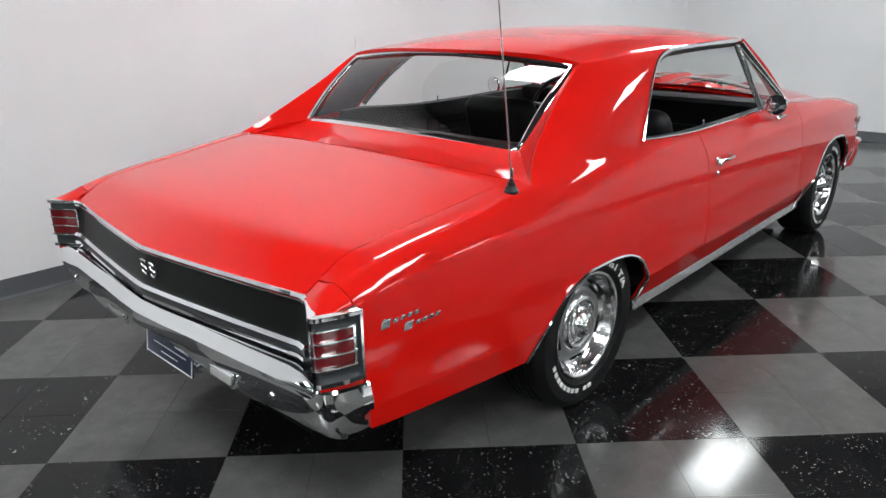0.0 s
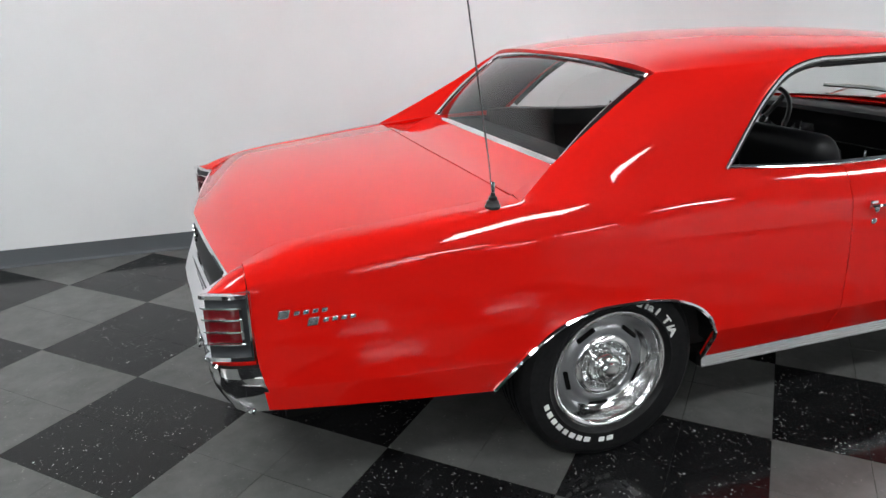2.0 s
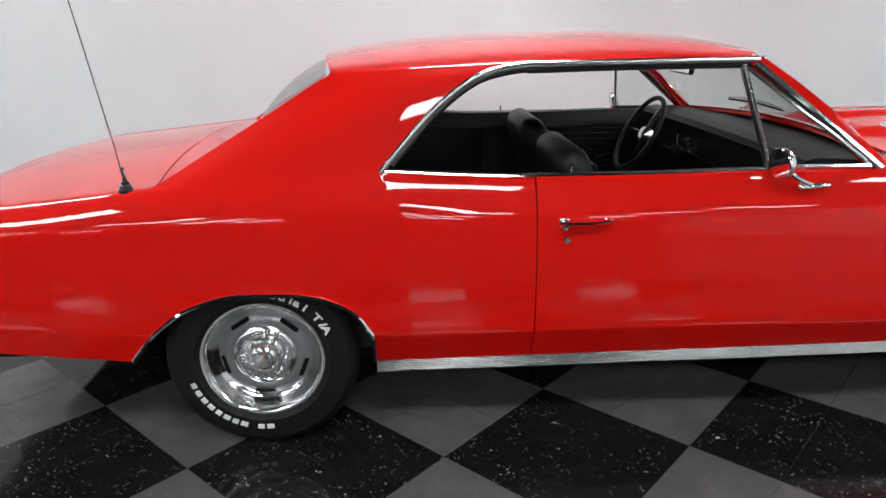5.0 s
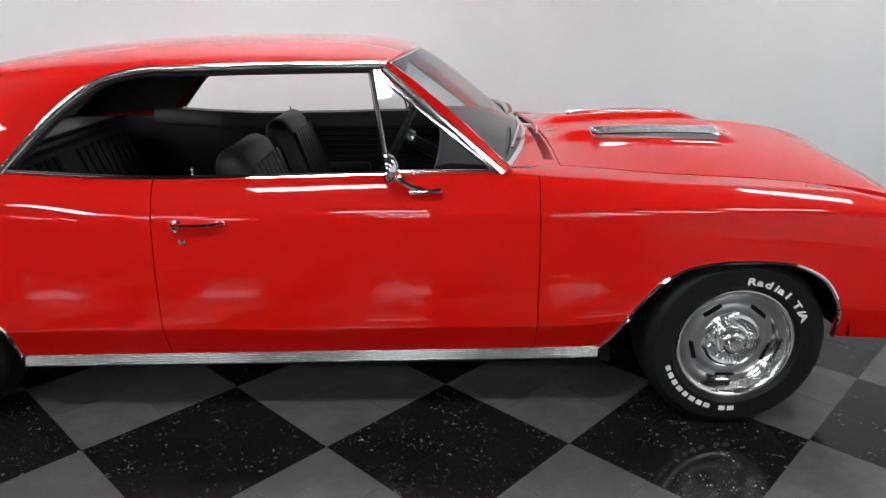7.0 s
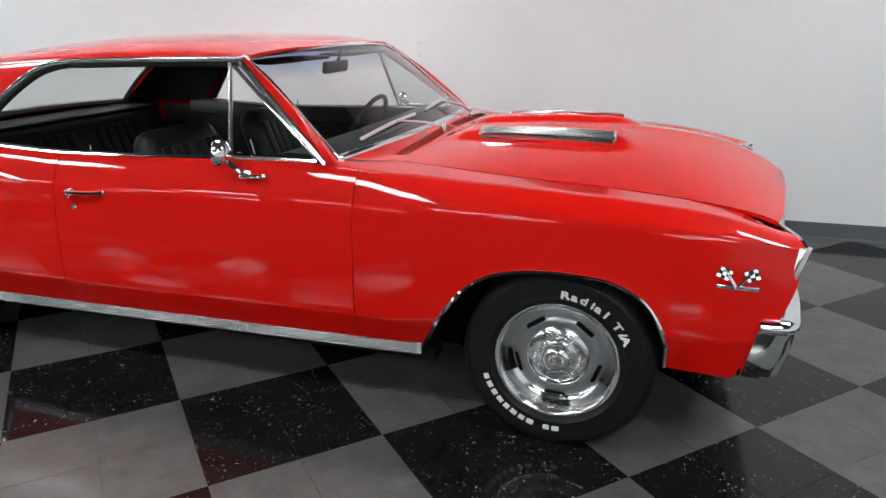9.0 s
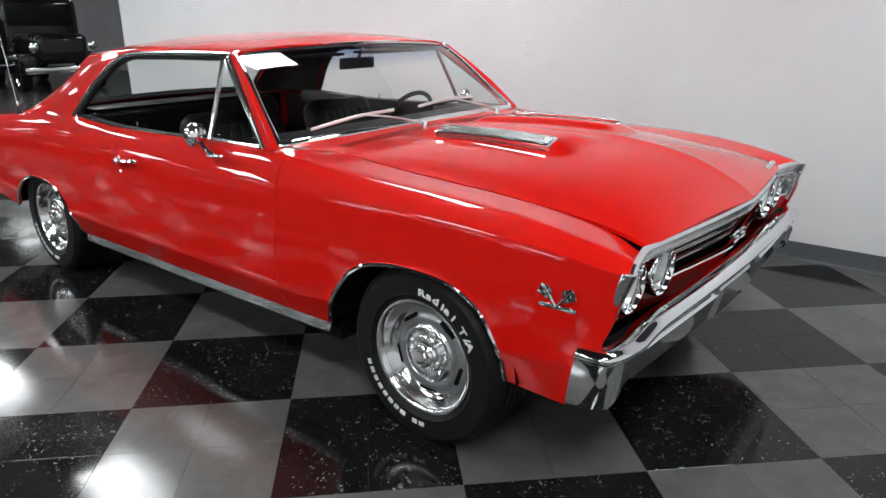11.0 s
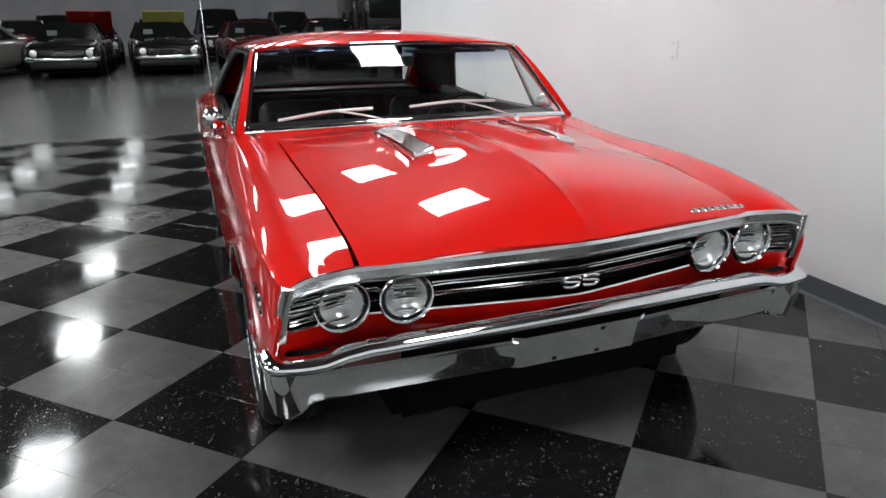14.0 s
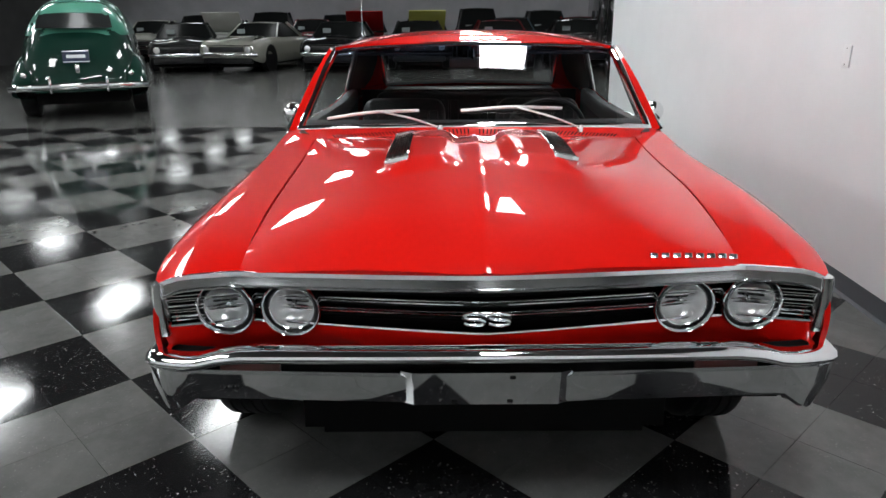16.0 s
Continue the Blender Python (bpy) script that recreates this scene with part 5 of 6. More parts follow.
for s in (1, -1):
    head = part("door_mirror", lathe([(0.0, 0.034), (0.022, 0.031), (0.042, 0.020), (0.052, 0.004), (0.054, -0.010), (0.051, -0.014)], 32, "x"), CHROME, coupe, "round chrome door mirror", smooth=50)
    head.location = (1.722, -0.928 * s, 0.975)
    head.rotation_euler = (0, radians(-4), radians(10 * s))
    part("mirror_face", lathe([(0.0, -0.0125), (0.0505, -0.0125)], 32, "x"), MIRROR, head)
    part("mirror_arm", tube(bmesh.new(), polyline([(1.735, -0.925 * s, 0.965), (1.765, -0.930 * s, 0.935), (1.80, -0.930 * s, 0.915), (1.83, -0.925 * s, 0.905)], 12), 0.009, 8), CHROME, coupe, "curved chrome mirror arm")
    m = Matrix.Translation((1.84, -0.922 * s, 0.899)) @ Matrix.Rotation(radians(-3), 4, "Y")
    part("mirror_base", rbox((-0.055, -0.012, -0.008), (0.055, 0.012, 0.008), 0.007, 3, m), CHROME, coupe)
    # handle with button, and key lock
    hx, hz = 1.0, 0.797
    yy = side_y(1.08, 0.797)
    hd = part("door_handle", tube(bmesh.new(), polyline([(1.005, -(yy + 0.014) * s, hz), (1.03, -(yy + 0.030) * s, hz + 0.003), (1.10, -(yy + 0.032) * s, hz + 0.004), (1.15, -(yy + 0.022) * s, hz + 0.004), (1.168, -(yy + 0.006) * s, hz + 0.004)], 16), 0.0085, 8, (1.5, 0.8)), CHROME, coupe, "chrome door handle with push button")
    part("handle_plate", rbox((1.0, -(yy + 0.006) * s - 0.006, hz - 0.016), (1.035, -(yy + 0.006) * s + 0.010, hz + 0.014), 0.005, 2), CHROME, hd)
    part("handle_plate", rbox((1.145, -(yy + 0.002) * s - 0.006, hz - 0.008), (1.178, -(yy + 0.002) * s + 0.008, hz + 0.012), 0.005, 2), CHROME, hd)
    btn = part("push_button", lathe([(0.0, -0.014), (0.010, -0.013), (0.012, -0.009), (0.012, 0.01)], 20), CHROME, hd)
    btn.location = (1.016, -(yy + 0.014) * s, hz - 0.012)
    if s < 0:
        btn.rotation_euler = (0, 0, math.pi)
    lk = part("key_lock", lathe([(0.0, -0.006), (0.009, -0.006), (0.012, -0.002), (0.012, 0.004)], 20), CHROME, coupe, "round chrome key lock")
    lk.location = (1.028, -(side_y(1.028, 0.736)) * s, 0.736)
    if s < 0:
        lk.rotation_euler = (0, 0, math.pi)
    part("lock_pin", lathe([(0.004, 0.0), (0.004, 0.034), (0.006, 0.040), (0.0, 0.044)], 12, "z"), CHROME, coupe).location = (1.055, -0.835 * s, 0.925)
    # script badge on the quarter: chrome bars
    for x0, z0, n in ((-1.040, 0.700, 5), (-0.965, 0.672, 5)):
        for k in range(n):
            wd, h = (0.015, 0.0125) if k == 0 else (0.0085, 0.0065)
            xx = x0 + (0.020 if k == 0 else 0.054 + (k - 1) * 0.0245)
            bm = rbox((-wd, -0.005, -h), (wd, 0.0, h), 0.0025, 2)
            for v in bm.verts:
                v.co.x += 0.28 * v.co.z
            bm.transform(Matrix.Translation((xx, -(side_y(xx, z0)) * s + (0.0 if s > 0 else 0.005), z0)))
            part("script_bar", bm, SATIN, coupe, smooth=0)
    # crossed flag badge on the wing
    y1 = side_y(3.46, 0.66)
    fb = part("wing_badge", rbox((3.405, -y1 * s - 0.005, 0.648), (3.525, -y1 * s + 0.004, 0.662), 0.003, 2), CHROME, coupe, "chrome V badge with small checkered flags")
    yb = -(y1 + 0.003) * s
    part("badge_stroke", tube(bmesh.new(), [(3.425, yb, 0.712), (3.462, yb, 0.655)], 0.005, 6), CHROME, fb)
    part("badge_stroke", tube(bmesh.new(), [(3.510, yb, 0.712), (3.462, yb, 0.655)], 0.005, 6), CHROME, fb)
    for x0, tilt in ((3.408, 24), (3.484, -24)):
        for i in range(3):
            for j in range(3):
                m = Matrix.Translation((x0 + 0.018, yb, 0.697)) @ Matrix.Rotation(radians(tilt), 4, "Y")
                part("flag_check", rbox((-0.019 + i * 0.0127, -0.004, -0.017 + j * 0.0115), (-0.0065 + i * 0.0127, 0.004, -0.0057 + j * 0.0115), 0.0008, 1, m), CHROME if (i + j) % 2 == 0 else GREYBEZEL, fb)

# nameplate bars on the hood
for k in range(8):
    t = k / 7
    p = Vector((3.610, 0.432, 0)).lerp(Vector((3.575, 0.650, 0)), t)
    z = hood_surf(p.x, p.y)
    m = Matrix.Translation((p.x, p.y, z + 0.004)) @ Matrix.Rotation(radians(-9), 4, "Z") @ Matrix.Rotation(radians(38), 4, "Y")
    part("nameplate_bar", rbox((-0.008, -0.0105, -0.003), (0.008, 0.0105, 0.004), 0.002, 2, m), SATIN, coupe)

mast = part("antenna", tube(bmesh.new(), [(-0.386, -0.842, 0.915), (-0.402, -0.843, 1.05), (-0.455, -0.846, 1.40), (-0.475, -0.848, 1.53), (-0.485, -0.849, 1.70)], 0.0028, 6), SATIN, coupe, "thin steel radio antenna leaning rearward")
part("antenna_base", lathe([(0.0, 0.045), (0.006, 0.043), (0.008, 0.034), (0.013, 0.030), (0.013, 0.022), (0.018, 0.018), (0.020, 0.008), (0.024, 0.004), (0.024, -0.004)], 20, "z"), TRIMBLACK, mast).location = (-0.386, -0.842, top_z(-0.386))
part("antenna_ferrule", lathe([(0.005, 0.075), (0.0065, 0.07), (0.0065, 0.045)], 12, "z"), CHROME, mast).location = (-0.386, -0.842, top_z(-0.386))

# --- cabin ---
part("cabin_floor", box(bmesh.new(), (0.25, -0.86, 0.30), (2.3, 0.86, 0.325)), MATTE, coupe, smooth=0)
part("firewall", box(bmesh.new(), (2.20, -0.80, 0.30), (2.24, 0.80, 0.93)), MATTE, coupe, smooth=0)
part("seat_bulkhead", box(bmesh.new(), (0.02, -0.80, 0.33), (0.05, 0.80, 0.93)), MATTE, coupe, smooth=0)
part("engine_cover", box(bmesh.new(), (2.25, -0.66, 0.55), (3.50, 0.66, 0.74)), MATTE, coupe, smooth=0)
part("trunk_liner", box(bmesh.new(), (-1.06, -0.78, 0.50), (0.0, 0.78, 0.78)), MATTE, coupe, smooth=0)
# headliner under the roof
rows = [[(p[0], p[1] * 0.965, p[2] - 0.022) for p in r] for r in ROOF[2:-1]]
part("headliner", grid_bm(rows), HEADCLOTH, coupe, "black headliner", smooth=60)
for s in (1, -1):
    # dark lining of the sail panels and side panels
    rows = []
    for b in space(0.02, 0.96, 10):
        rows.append([(sail_point(b, j).x, (sail_point(b, j).y + 0.022) * s, sail_point(b, j).z - 0.004) for j in range(15)])
    part("sail_lining", grid_bm(rows), HEADCLOTH, coupe, smooth=60)
    part("side_window_header", tube(bmesh.new(), [Vector((x, -(edge_y(x) - 0.012) * s, edge_z(x) - 0.018)) for x in space(0.92, 1.70, 16)], 0.014, 8), TRIMBLACK, coupe)
    part("side_window_header", tube(bmesh.new(), [Vector((p.x + 0.012, -(p.y - 0.012) * s, p.z - 0.012)) for p in front_curve[1:]], 0.014, 8), TRIMBLACK, coupe)
    panel = part("door_trim_panel", rbox((0.96, -0.835 * s - 0.012, 0.36), (2.10, -0.835 * s + 0.012, 0.905), 0.008, 2), VINYL, coupe, "black vinyl door panel with ribs and bright strip")
    part("quarter_lining", box(bmesh.new(), (0.06, -0.846 * s - 0.004, 0.33), (1.02, -0.846 * s + 0.004, 0.922)), HEADCLOTH, coupe, smooth=0)
    part("quarter_trim_panel", rbox((0.12, -0.835 * s - 0.012, 0.36), (0.94, -0.835 * s + 0.012, 0.915), 0.008, 2), VINYL, coupe, "black vinyl rear side panel")
    bm = bmesh.new()
    xs = space(0.30, 2.09, 28)
    sweep(bm, xs, lambda i, t: [(xs[i], -(top_y(xs[i]) - a) * s, top_z(xs[i]) - z) for a, z in ((0.008, -0.003), (0.022, -0.007), (0.056, -0.004), (0.066, 0.012), (0.068, 0.08), (0.008, 0.07))])
    bmesh.ops.recalc_face_normals(bm, faces=bm.faces)
    part("window_sill", bm, TRIMBLACK, coupe)
    part("bright_strip", box(bmesh.new(), (0.45, -0.818 * s - 0.006, 0.868), (2.05, -0.818 * s + 0.006, 0.875)), SATIN, coupe, smooth=0)
    for k in range(8):
        z = 0.60 + k * 0.032
        part("panel_rib", rbox((1.05, -0.820 * s - 0.006, z), (2.0, -0.820 * s + 0.006, z + 0.020), 0.005, 2), VINYL, panel)
    part("arm_rest", rbox((1.15, -0.79 * s - 0.035, 0.60), (1.50, -0.79 * s + 0.035, 0.65), 0.018, 3), VINYL, panel)
    part("window_crank", tube(bmesh.new(), [(1.60, -0.80 * s, 0.68), (1.60, -0.775 * s, 0.68), (1.66, -0.770 * s, 0.71), (1.66, -0.745 * s, 0.71)], 0.007, 8), CHROME, panel)
    # bucket seat
    seat = part("front_seat", rbox((0.98, -0.28, 0.34), (1.56, 0.28, 0.52), 0.07, 4), VINYL, coupe, "black vinyl bucket seat")
    seat.location = (0.225, -0.40 * s, 0)
    m = Matrix.Translation((1.06, 0, 0.46)) @ Matrix.Rotation(radians(-20), 4, "Y")
    bm = rbox((-0.075, -0.265, 0.0), (0.075, 0.265, 0.56), 0.07, 4)
    for v in bm.verts:
        v.co.y *= 1 - 0.35 * max(0, v.co.z - 0.30)
        v.co.x *= 1 - 0.5 * max(0, v.co.z - 0.25)
        v.co.z -= 0.25 * v.co.y**2 * 4 * max(0, v.co.z - 0.3)
    bmesh.ops.transform(bm, matrix=m, verts=bm.verts)
    part("backrest", bm, VINYL, seat, smooth=60)
    for k in range(7):
        y = -0.18 + k * 0.06
        part("pleat", rbox((0.068, y - 0.026, 0.08), (0.082, y + 0.026, 0.46), 0.006, 2, m), VINYL, seat)
    part("seat_side_chrome", tube(bmesh.new(), [m @ Vector((-0.03, -0.268, 0.02)), m @ Vector((0.0, -0.262, 0.40))], 0.006, 6), CHROME, seat)
    # rear vent window of the far side is open: no pane
rear_seat = part("rear_seat", rbox((0.30, -0.66, 0.36), (0.82, 0.66, 0.52), 0.06, 4), VINYL, coupe, "black pleated vinyl rear bench")
m = Matrix.Translation((0.28, 0, 0.45)) @ Matrix.Rotation(radians(-20), 4, "Y")
part("backrest", rbox((-0.07, -0.68, 0.0), (0.07, 0.68, 0.50), 0.06, 4, m), VINYL, rear_seat, smooth=60)
for k in range(18):
    y = -0.60 + k * 0.0706
    if abs(y) > 0.04:
        part("pleat", rbox((0.064, y - 0.030, 0.06), (0.080, y + 0.030, 0.42), 0.007, 2, m), VINYL, rear_seat)
part("parcel_shelf", rbox((-0.09, -0.62, 0.925), (0.16, 0.62, 0.945), 0.006, 2), VINYL, coupe, "black parcel shelf")
# dashboard with instruments, wheel
bm = bmesh.new()
dash_prof = [(2.20, 0.945), (2.02, 0.962), (1.92, 0.968), (1.875, 0.958), (1.862, 0.935), (1.875, 0.90), (1.90, 0.86), (1.905, 0.74), (1.93, 0.68), (2.20, 0.66)]
ys = space(-0.80, 0.80, 25)
sweep(bm, ys, lambda i, t: [(x + (0.10 * (1 - (ys[i] / 0.8) ** 2) if k == 0 else 0.03 * (1 - (ys[i] / 0.8) ** 2)), ys[i], z) for k, (x, z) in enumerate(dash_prof)])
bmesh.ops.recalc_face_normals(bm, faces=bm.faces)
dash = part("dashboard", bm, VINYL, coupe, "black padded dashboard", smooth=40)
part("dash_trim", box(bmesh.new(), (1.893, -0.74, 0.800), (1.903, 0.74, 0.806)), SATIN, dash, smooth=0)
for y in (0.25, 0.38, 0.51):
    part("gauge", lathe([(0.0, 0.0), (0.045, 0.0), (0.050, -0.008), (0.052, 0.01)], 24, "x"), SATIN, dash).location = (1.925, y, 0.84)
WM = Matrix.Translation((1.700, 0.385, 0.875)) @ Matrix.Rotation(radians(-62), 4, "Y")
bm = bmesh.new()
ring = [WM @ Vector((0.195 * math.cos(2 * math.pi * k / 48), 0.195 * math.sin(2 * math.pi * k / 48), 0)) for k in range(49)]
tube(bm, ring, 0.0125, 10)
wheel_rim = part("steering_wheel", bm, TRIMBLACK, coupe, "black steering wheel with bright spokes", smooth=60)
part("hub", lathe([(0.0, 0.030), (0.030, 0.028), (0.044, 0.018), (0.048, 0.0), (0.045, -0.03)], 28, "z"), SATIN, wheel_rim).matrix_basis = WM @ Matrix.Translation((0, 0, -0.03))
for a in (90, 210, 330):
    p = Vector((math.cos(radians(a)), math.sin(radians(a)), 0))
    part("spoke", tube(bmesh.new(), [WM @ (p * 0.035 + Vector((0, 0, -0.022))), WM @ (p * 0.188)], 0.012, 6, (0.4, 1.3)), SATIN, wheel_rim)
part("steering_column", tube(bmesh.new(), [WM @ Vector((0, 0, -0.04)), WM @ Vector((0, 0, -0.42))], 0.032, 14), TRIMBLACK, coupe)
rv = part("rear_view_mirror", rbox((-0.012, -0.115, -0.028), (0.012, 0.115, 0.028), 0.010, 3), TRIMBLACK, coupe, "rear view mirror hung from the header")
rv.location = (1.735, 0.0, 1.222)
rv.rotation_euler = (0, radians(8), 0)
part("mirror_face", box(bmesh.new(), (-0.0135, -0.108, -0.022), (-0.0125, 0.108, 0.022)), MIRROR, rv, smooth=0)
part("mirror_stem", tube(bmesh.new(), [(0.005, 0, 0.02), (0.035, 0, 0.085)], 0.007, 8), CHROME, rv)
for s in (1, -1):
    part("sun_visor", rbox((1.60, 0.34 * s - 0.24, 1.262), (1.76, 0.34 * s + 0.24, 1.276), 0.006, 2), VINYL, coupe)


# the body sits slightly askew: the tail leans to the right, the nose is a little higher on the left
def tail_shift(x, y):
    w = max(0.0, min(1.0, (-0.25 - x) / 0.85))
    return -0.060 * w * w * (3 - 2 * w) * max(0.0, (y + 0.95) / 0.95)


def nose_lift(x, y):
    w = max(0.0, min(1.0, (x - 2.2) / 1.0))
    return 0.014 * w * w * (3 - 2 * w) * max(0.0, y + 0.7)


def nose_shift(x, y):
    w = max(0.0, min(1.0, (x - 2.2) / 1.0))
    return 0.016 * w * w * (3 - 2 * w) * max(0.0, y + 0.7)


seen_data = set()
for ob in coupe.children_recursive:
    if ob.type != "MESH" or ob.name.startswith(("rear_wheel", "front_wheel")) or (ob.parent and ob.parent.name.startswith(("rear_wheel", "front_wheel"))):
        continue
    if ob.location.length > 0.001:
        if ob.parent == coupe or (ob.parent and ob.parent.location.length < 0.001):
            ob.location.z += nose_lift(ob.location.x, ob.location.y)
            ob.location.y += nose_shift(ob.location.x, ob.location.y)
            ob.location.y += tail_shift(ob.location.x, ob.location.y)
    elif ob.data.name not in seen_data and (ob.parent == coupe or ob.parent.location.length < 0.001):
        seen_data.add(ob.data.name)
        for v in ob.data.vertices:
            if v.co.x < -0.25:
                v.co.y += tail_shift(v.co.x, v.co.y)
            elif v.co.x > 2.2:
                v.co.z += nose_lift(v.co.x, v.co.y)
                v.co.y += nose_shift(v.co.x, v.co.y)


# ---- other cars of the showroom ----
GLASS_DARK = mat("dark_car_glass", (0.012, 0.013, 0.013), rough=0.22, spec=0.06)


CARD = mat("price_card", (0.32, 0.36, 0.36), rough=0.5)


def paint(name, c):
    return mat(name, c, rough=0.4, coat=1.0, coat_rough=0.03, spec=0.1)


def small_wheel(parent, x, y, r):
    s = 1 if y > 0 else -1
    t = part("tyre", lathe([(r * 0.62, -0.10), (r * 0.8, -0.11), (r * 0.97, -0.095), (r, -0.07), (r, 0.07), (r * 0.97, 0.095), (r * 0.8, 0.11), (r * 0.62, 0.10)], 28), RUBBER, parent)
    t.location = (x, y, r)
    part("rim", lathe([(r * 0.63, 0.09 * s), (r * 0.5, 0.06 * s), (r * 0.25, 0.07 * s), (0.0, 0.09 * s)], 24), CHROME, t)


def parked_car(name, label, col, at, turn, L=4.75, W=1.86, H=1.36, stripe=None, hood_up=None, grille=CHROME, group="parked cars"):
    """A sixties coupe nose to +x: lofted body and cabin, with bumper, grille, lamps and wheels."""
    ob = thing(name, label, "car", group)
    h = W / 2
    P = paint(name + "_paint", col)
    st = [(-L / 2, 0.80, 0.40, 0.78), (-L / 2 + 0.10, 0.92, 0.34, 0.84), (-L * 0.34, 1.0, 0.24, 0.90), (-L * 0.12, 0.99, 0.22, 0.92), (L * 0.05, 0.98, 0.22, 0.92),
          (L * 0.14, 0.98, 0.22, 0.95), (L * 0.33, 0.99, 0.24, 0.92), (L / 2 - 0.12, 0.95, 0.34, 0.84), (L / 2, 0.86, 0.42, 0.76)]
    rows = []
    wf, lf, tf = (pchip(*[(q[0], q[k]) for q in st]) for k in (1, 2, 3))
    for x in [-L / 2 + L * (0.5 - 0.5 * math.cos(math.pi * t)) for t in space(0, 1, 27)]:
        y, z0, z1 = h * wf(x), lf(x), tf(x)
        sec = polyline([(x, 0.88 * y, z0), (x, 0.965 * y, z0 + 0.10), (x, y, z0 + 0.24), (x, 0.985 * y, z1 - 0.17), (x, 0.94 * y, z1 - 0.05), (x, 0.84 * y, z1 + 0.004),
                        (x, 0.62 * y, z1 - 0.004), (x, 0.40 * y, z1 + 0.012), (x, 0.2 * y, z1 + 0.034), (x, 0, z1 + 0.038)], 17)
        rows.append([(p.x, -p.y, p.z) for p in sec] + [tuple(p) for p in sec[::-1][1:]])
    bm = grid_bm(rows)
    for r in (rows[0], rows[-1]):
        bm.faces.new([bm.verts.new(p) for p in r])
    part("body", outward(bm, (0, 0, 0.5)), P, ob, smooth=45)
    c0, c1, r0, r1 = -L * 0.26, L * 0.15, -L * 0.12, L * 0.02
    zb = 0.93
    def cab(s0, s1, k, zt):
        return [[(c0, -h * 0.86 * k, zb), (r0, -h * 0.66 * k, zt), (r1, -h * 0.66 * k, zt), (c1, -h * 0.86 * k, zb)],
                [(c0 - 0.03, 0, zb + 0.02), (r0 - 0.02, 0, zt + 0.02), (r1 + 0.03, 0, zt + 0.02), (c1 + 0.08, 0, zb + 0.02)],
                [(c0, h * 0.86 * k, zb), (r0, h * 0.66 * k, zt), (r1, h * 0.66 * k, zt), (c1, h * 0.86 * k, zb)]]
    g = bmesh.new()
    q = cab(0, 0, 0.985, H - 0.03)
    add_grid(g, q)
    for e in (q[0], q[2]):
        g.faces.new([g.verts.new(p) for p in e])
    part("cabin_glass", outward(g, (0, 0, 0.9)), GLASS_DARK, ob, smooth=30)
    g = bmesh.new()
    q = [[(r0 - 0.04, y * h, H - 0.035 + z), (r0 + 0.1, y * h, H - 0.01 + z), (r1 - 0.05, y * h, H - 0.005 + z), (r1 + 0.05, y * h, H - 0.04 + z)] for y, z in ((-0.68, -0.03), (-0.45, 0.005), (0, 0.02), (0.45, 0.005), (0.68, -0.03))]
    add_grid(g, q)
    part("roof", outward(g, (0, 0, 0.9)), P, ob, smooth=60)
    for s in (1, -1):
        part("pillar", tube(bmesh.new(), [(c1, s * h * 0.86, zb), (r1, s * h * 0.66, H - 0.03)], 0.028, 6), P, ob)
        part("pillar", tube(bmesh.new(), [(c0, s * h * 0.86, zb), (c0 * 0.6 + r0 * 0.4, s * h * 0.78, zb + 0.16), (r0, s * h * 0.66, H - 0.03)], 0.055, 6), P, ob)
        small_wheel(ob, L * 0.30, s * (h - 0.13), 0.33)
        small_wheel(ob, -L * 0.29, s * (h - 0.13), 0.33)
        lamp = part("headlamp", lathe([(0.0, 0.012), (0.06, 0.006), (0.085, 0.0), (0.088, -0.02)], 20, "x"), REFLECTOR, ob)
        lamp.location = (L / 2 + 0.008, s * h * 0.68, 0.645)
        tail = part("tail_lamp", rbox((-0.01, -0.14, -0.045), (0.01, 0.14, 0.045), 0.01, 2), LENS, ob)
        tail.location = (-L / 2 - 0.005, s * h * 0.60, 0.66)
    part("grille", rbox((L / 2 - 0.01, -h * 0.56, 0.57), (L / 2 + 0.014, h * 0.56, 0.72), 0.01, 2), TRIMBLACK, ob)
    part("grille_frame", tube(bmesh.new(), polyline([(L / 2 + 0.012, -h * 0.8, 0.745), (L / 2 + 0.008, -h * 0.86, 0.65), (L / 2 + 0.012, -h * 0.78, 0.555), (L / 2 + 0.02, 0, 0.55), (L / 2 + 0.012, h * 0.78, 0.555), (L / 2 + 0.008, h * 0.86, 0.65), (L / 2 + 0.012, h * 0.8, 0.745)], 24), 0.010, 6), grille, ob)
    for z in (0.60, 0.635, 0.67):
        part("grille_bar", box(bmesh.new(), (L / 2 + 0.012, -h * 0.55, z - 0.003), (L / 2 + 0.02, h * 0.55, z + 0.003)), grille, ob, smooth=0)
    part("front_valance", rbox((L / 2 - 0.12, -h * 0.80, 0.26), (L / 2 - 0.02, h * 0.80, 0.47), 0.03, 2), TRIMBLACK, ob)
    part("hood_scoop", rbox((L * 0.20, -0.22, 0.93), (L * 0.36, 0.22, 0.99), 0.025, 3), P, ob)
    for s in (1, -1):
        for xw in (L * 0.30, -L * 0.29):
            # No opening is cut: a flat black disc stands for the recess's shade.
            part("wheel_arch", lathe([(0.40, -0.004), (0.40, 0.004), (0.0, 0.004)], 28), TRIMBLACK, ob).location = (xw, s * (h * wf(xw) * 0.992 + 0.003), 0.36)
    part("grille_frame", tube(bmesh.new(), [(L / 2 + 0.012, -h * 0.8, 0.745), (L / 2 + 0.02, 0, 0.755), (L / 2 + 0.012, h * 0.8, 0.745)], 0.012, 6), grille, ob)
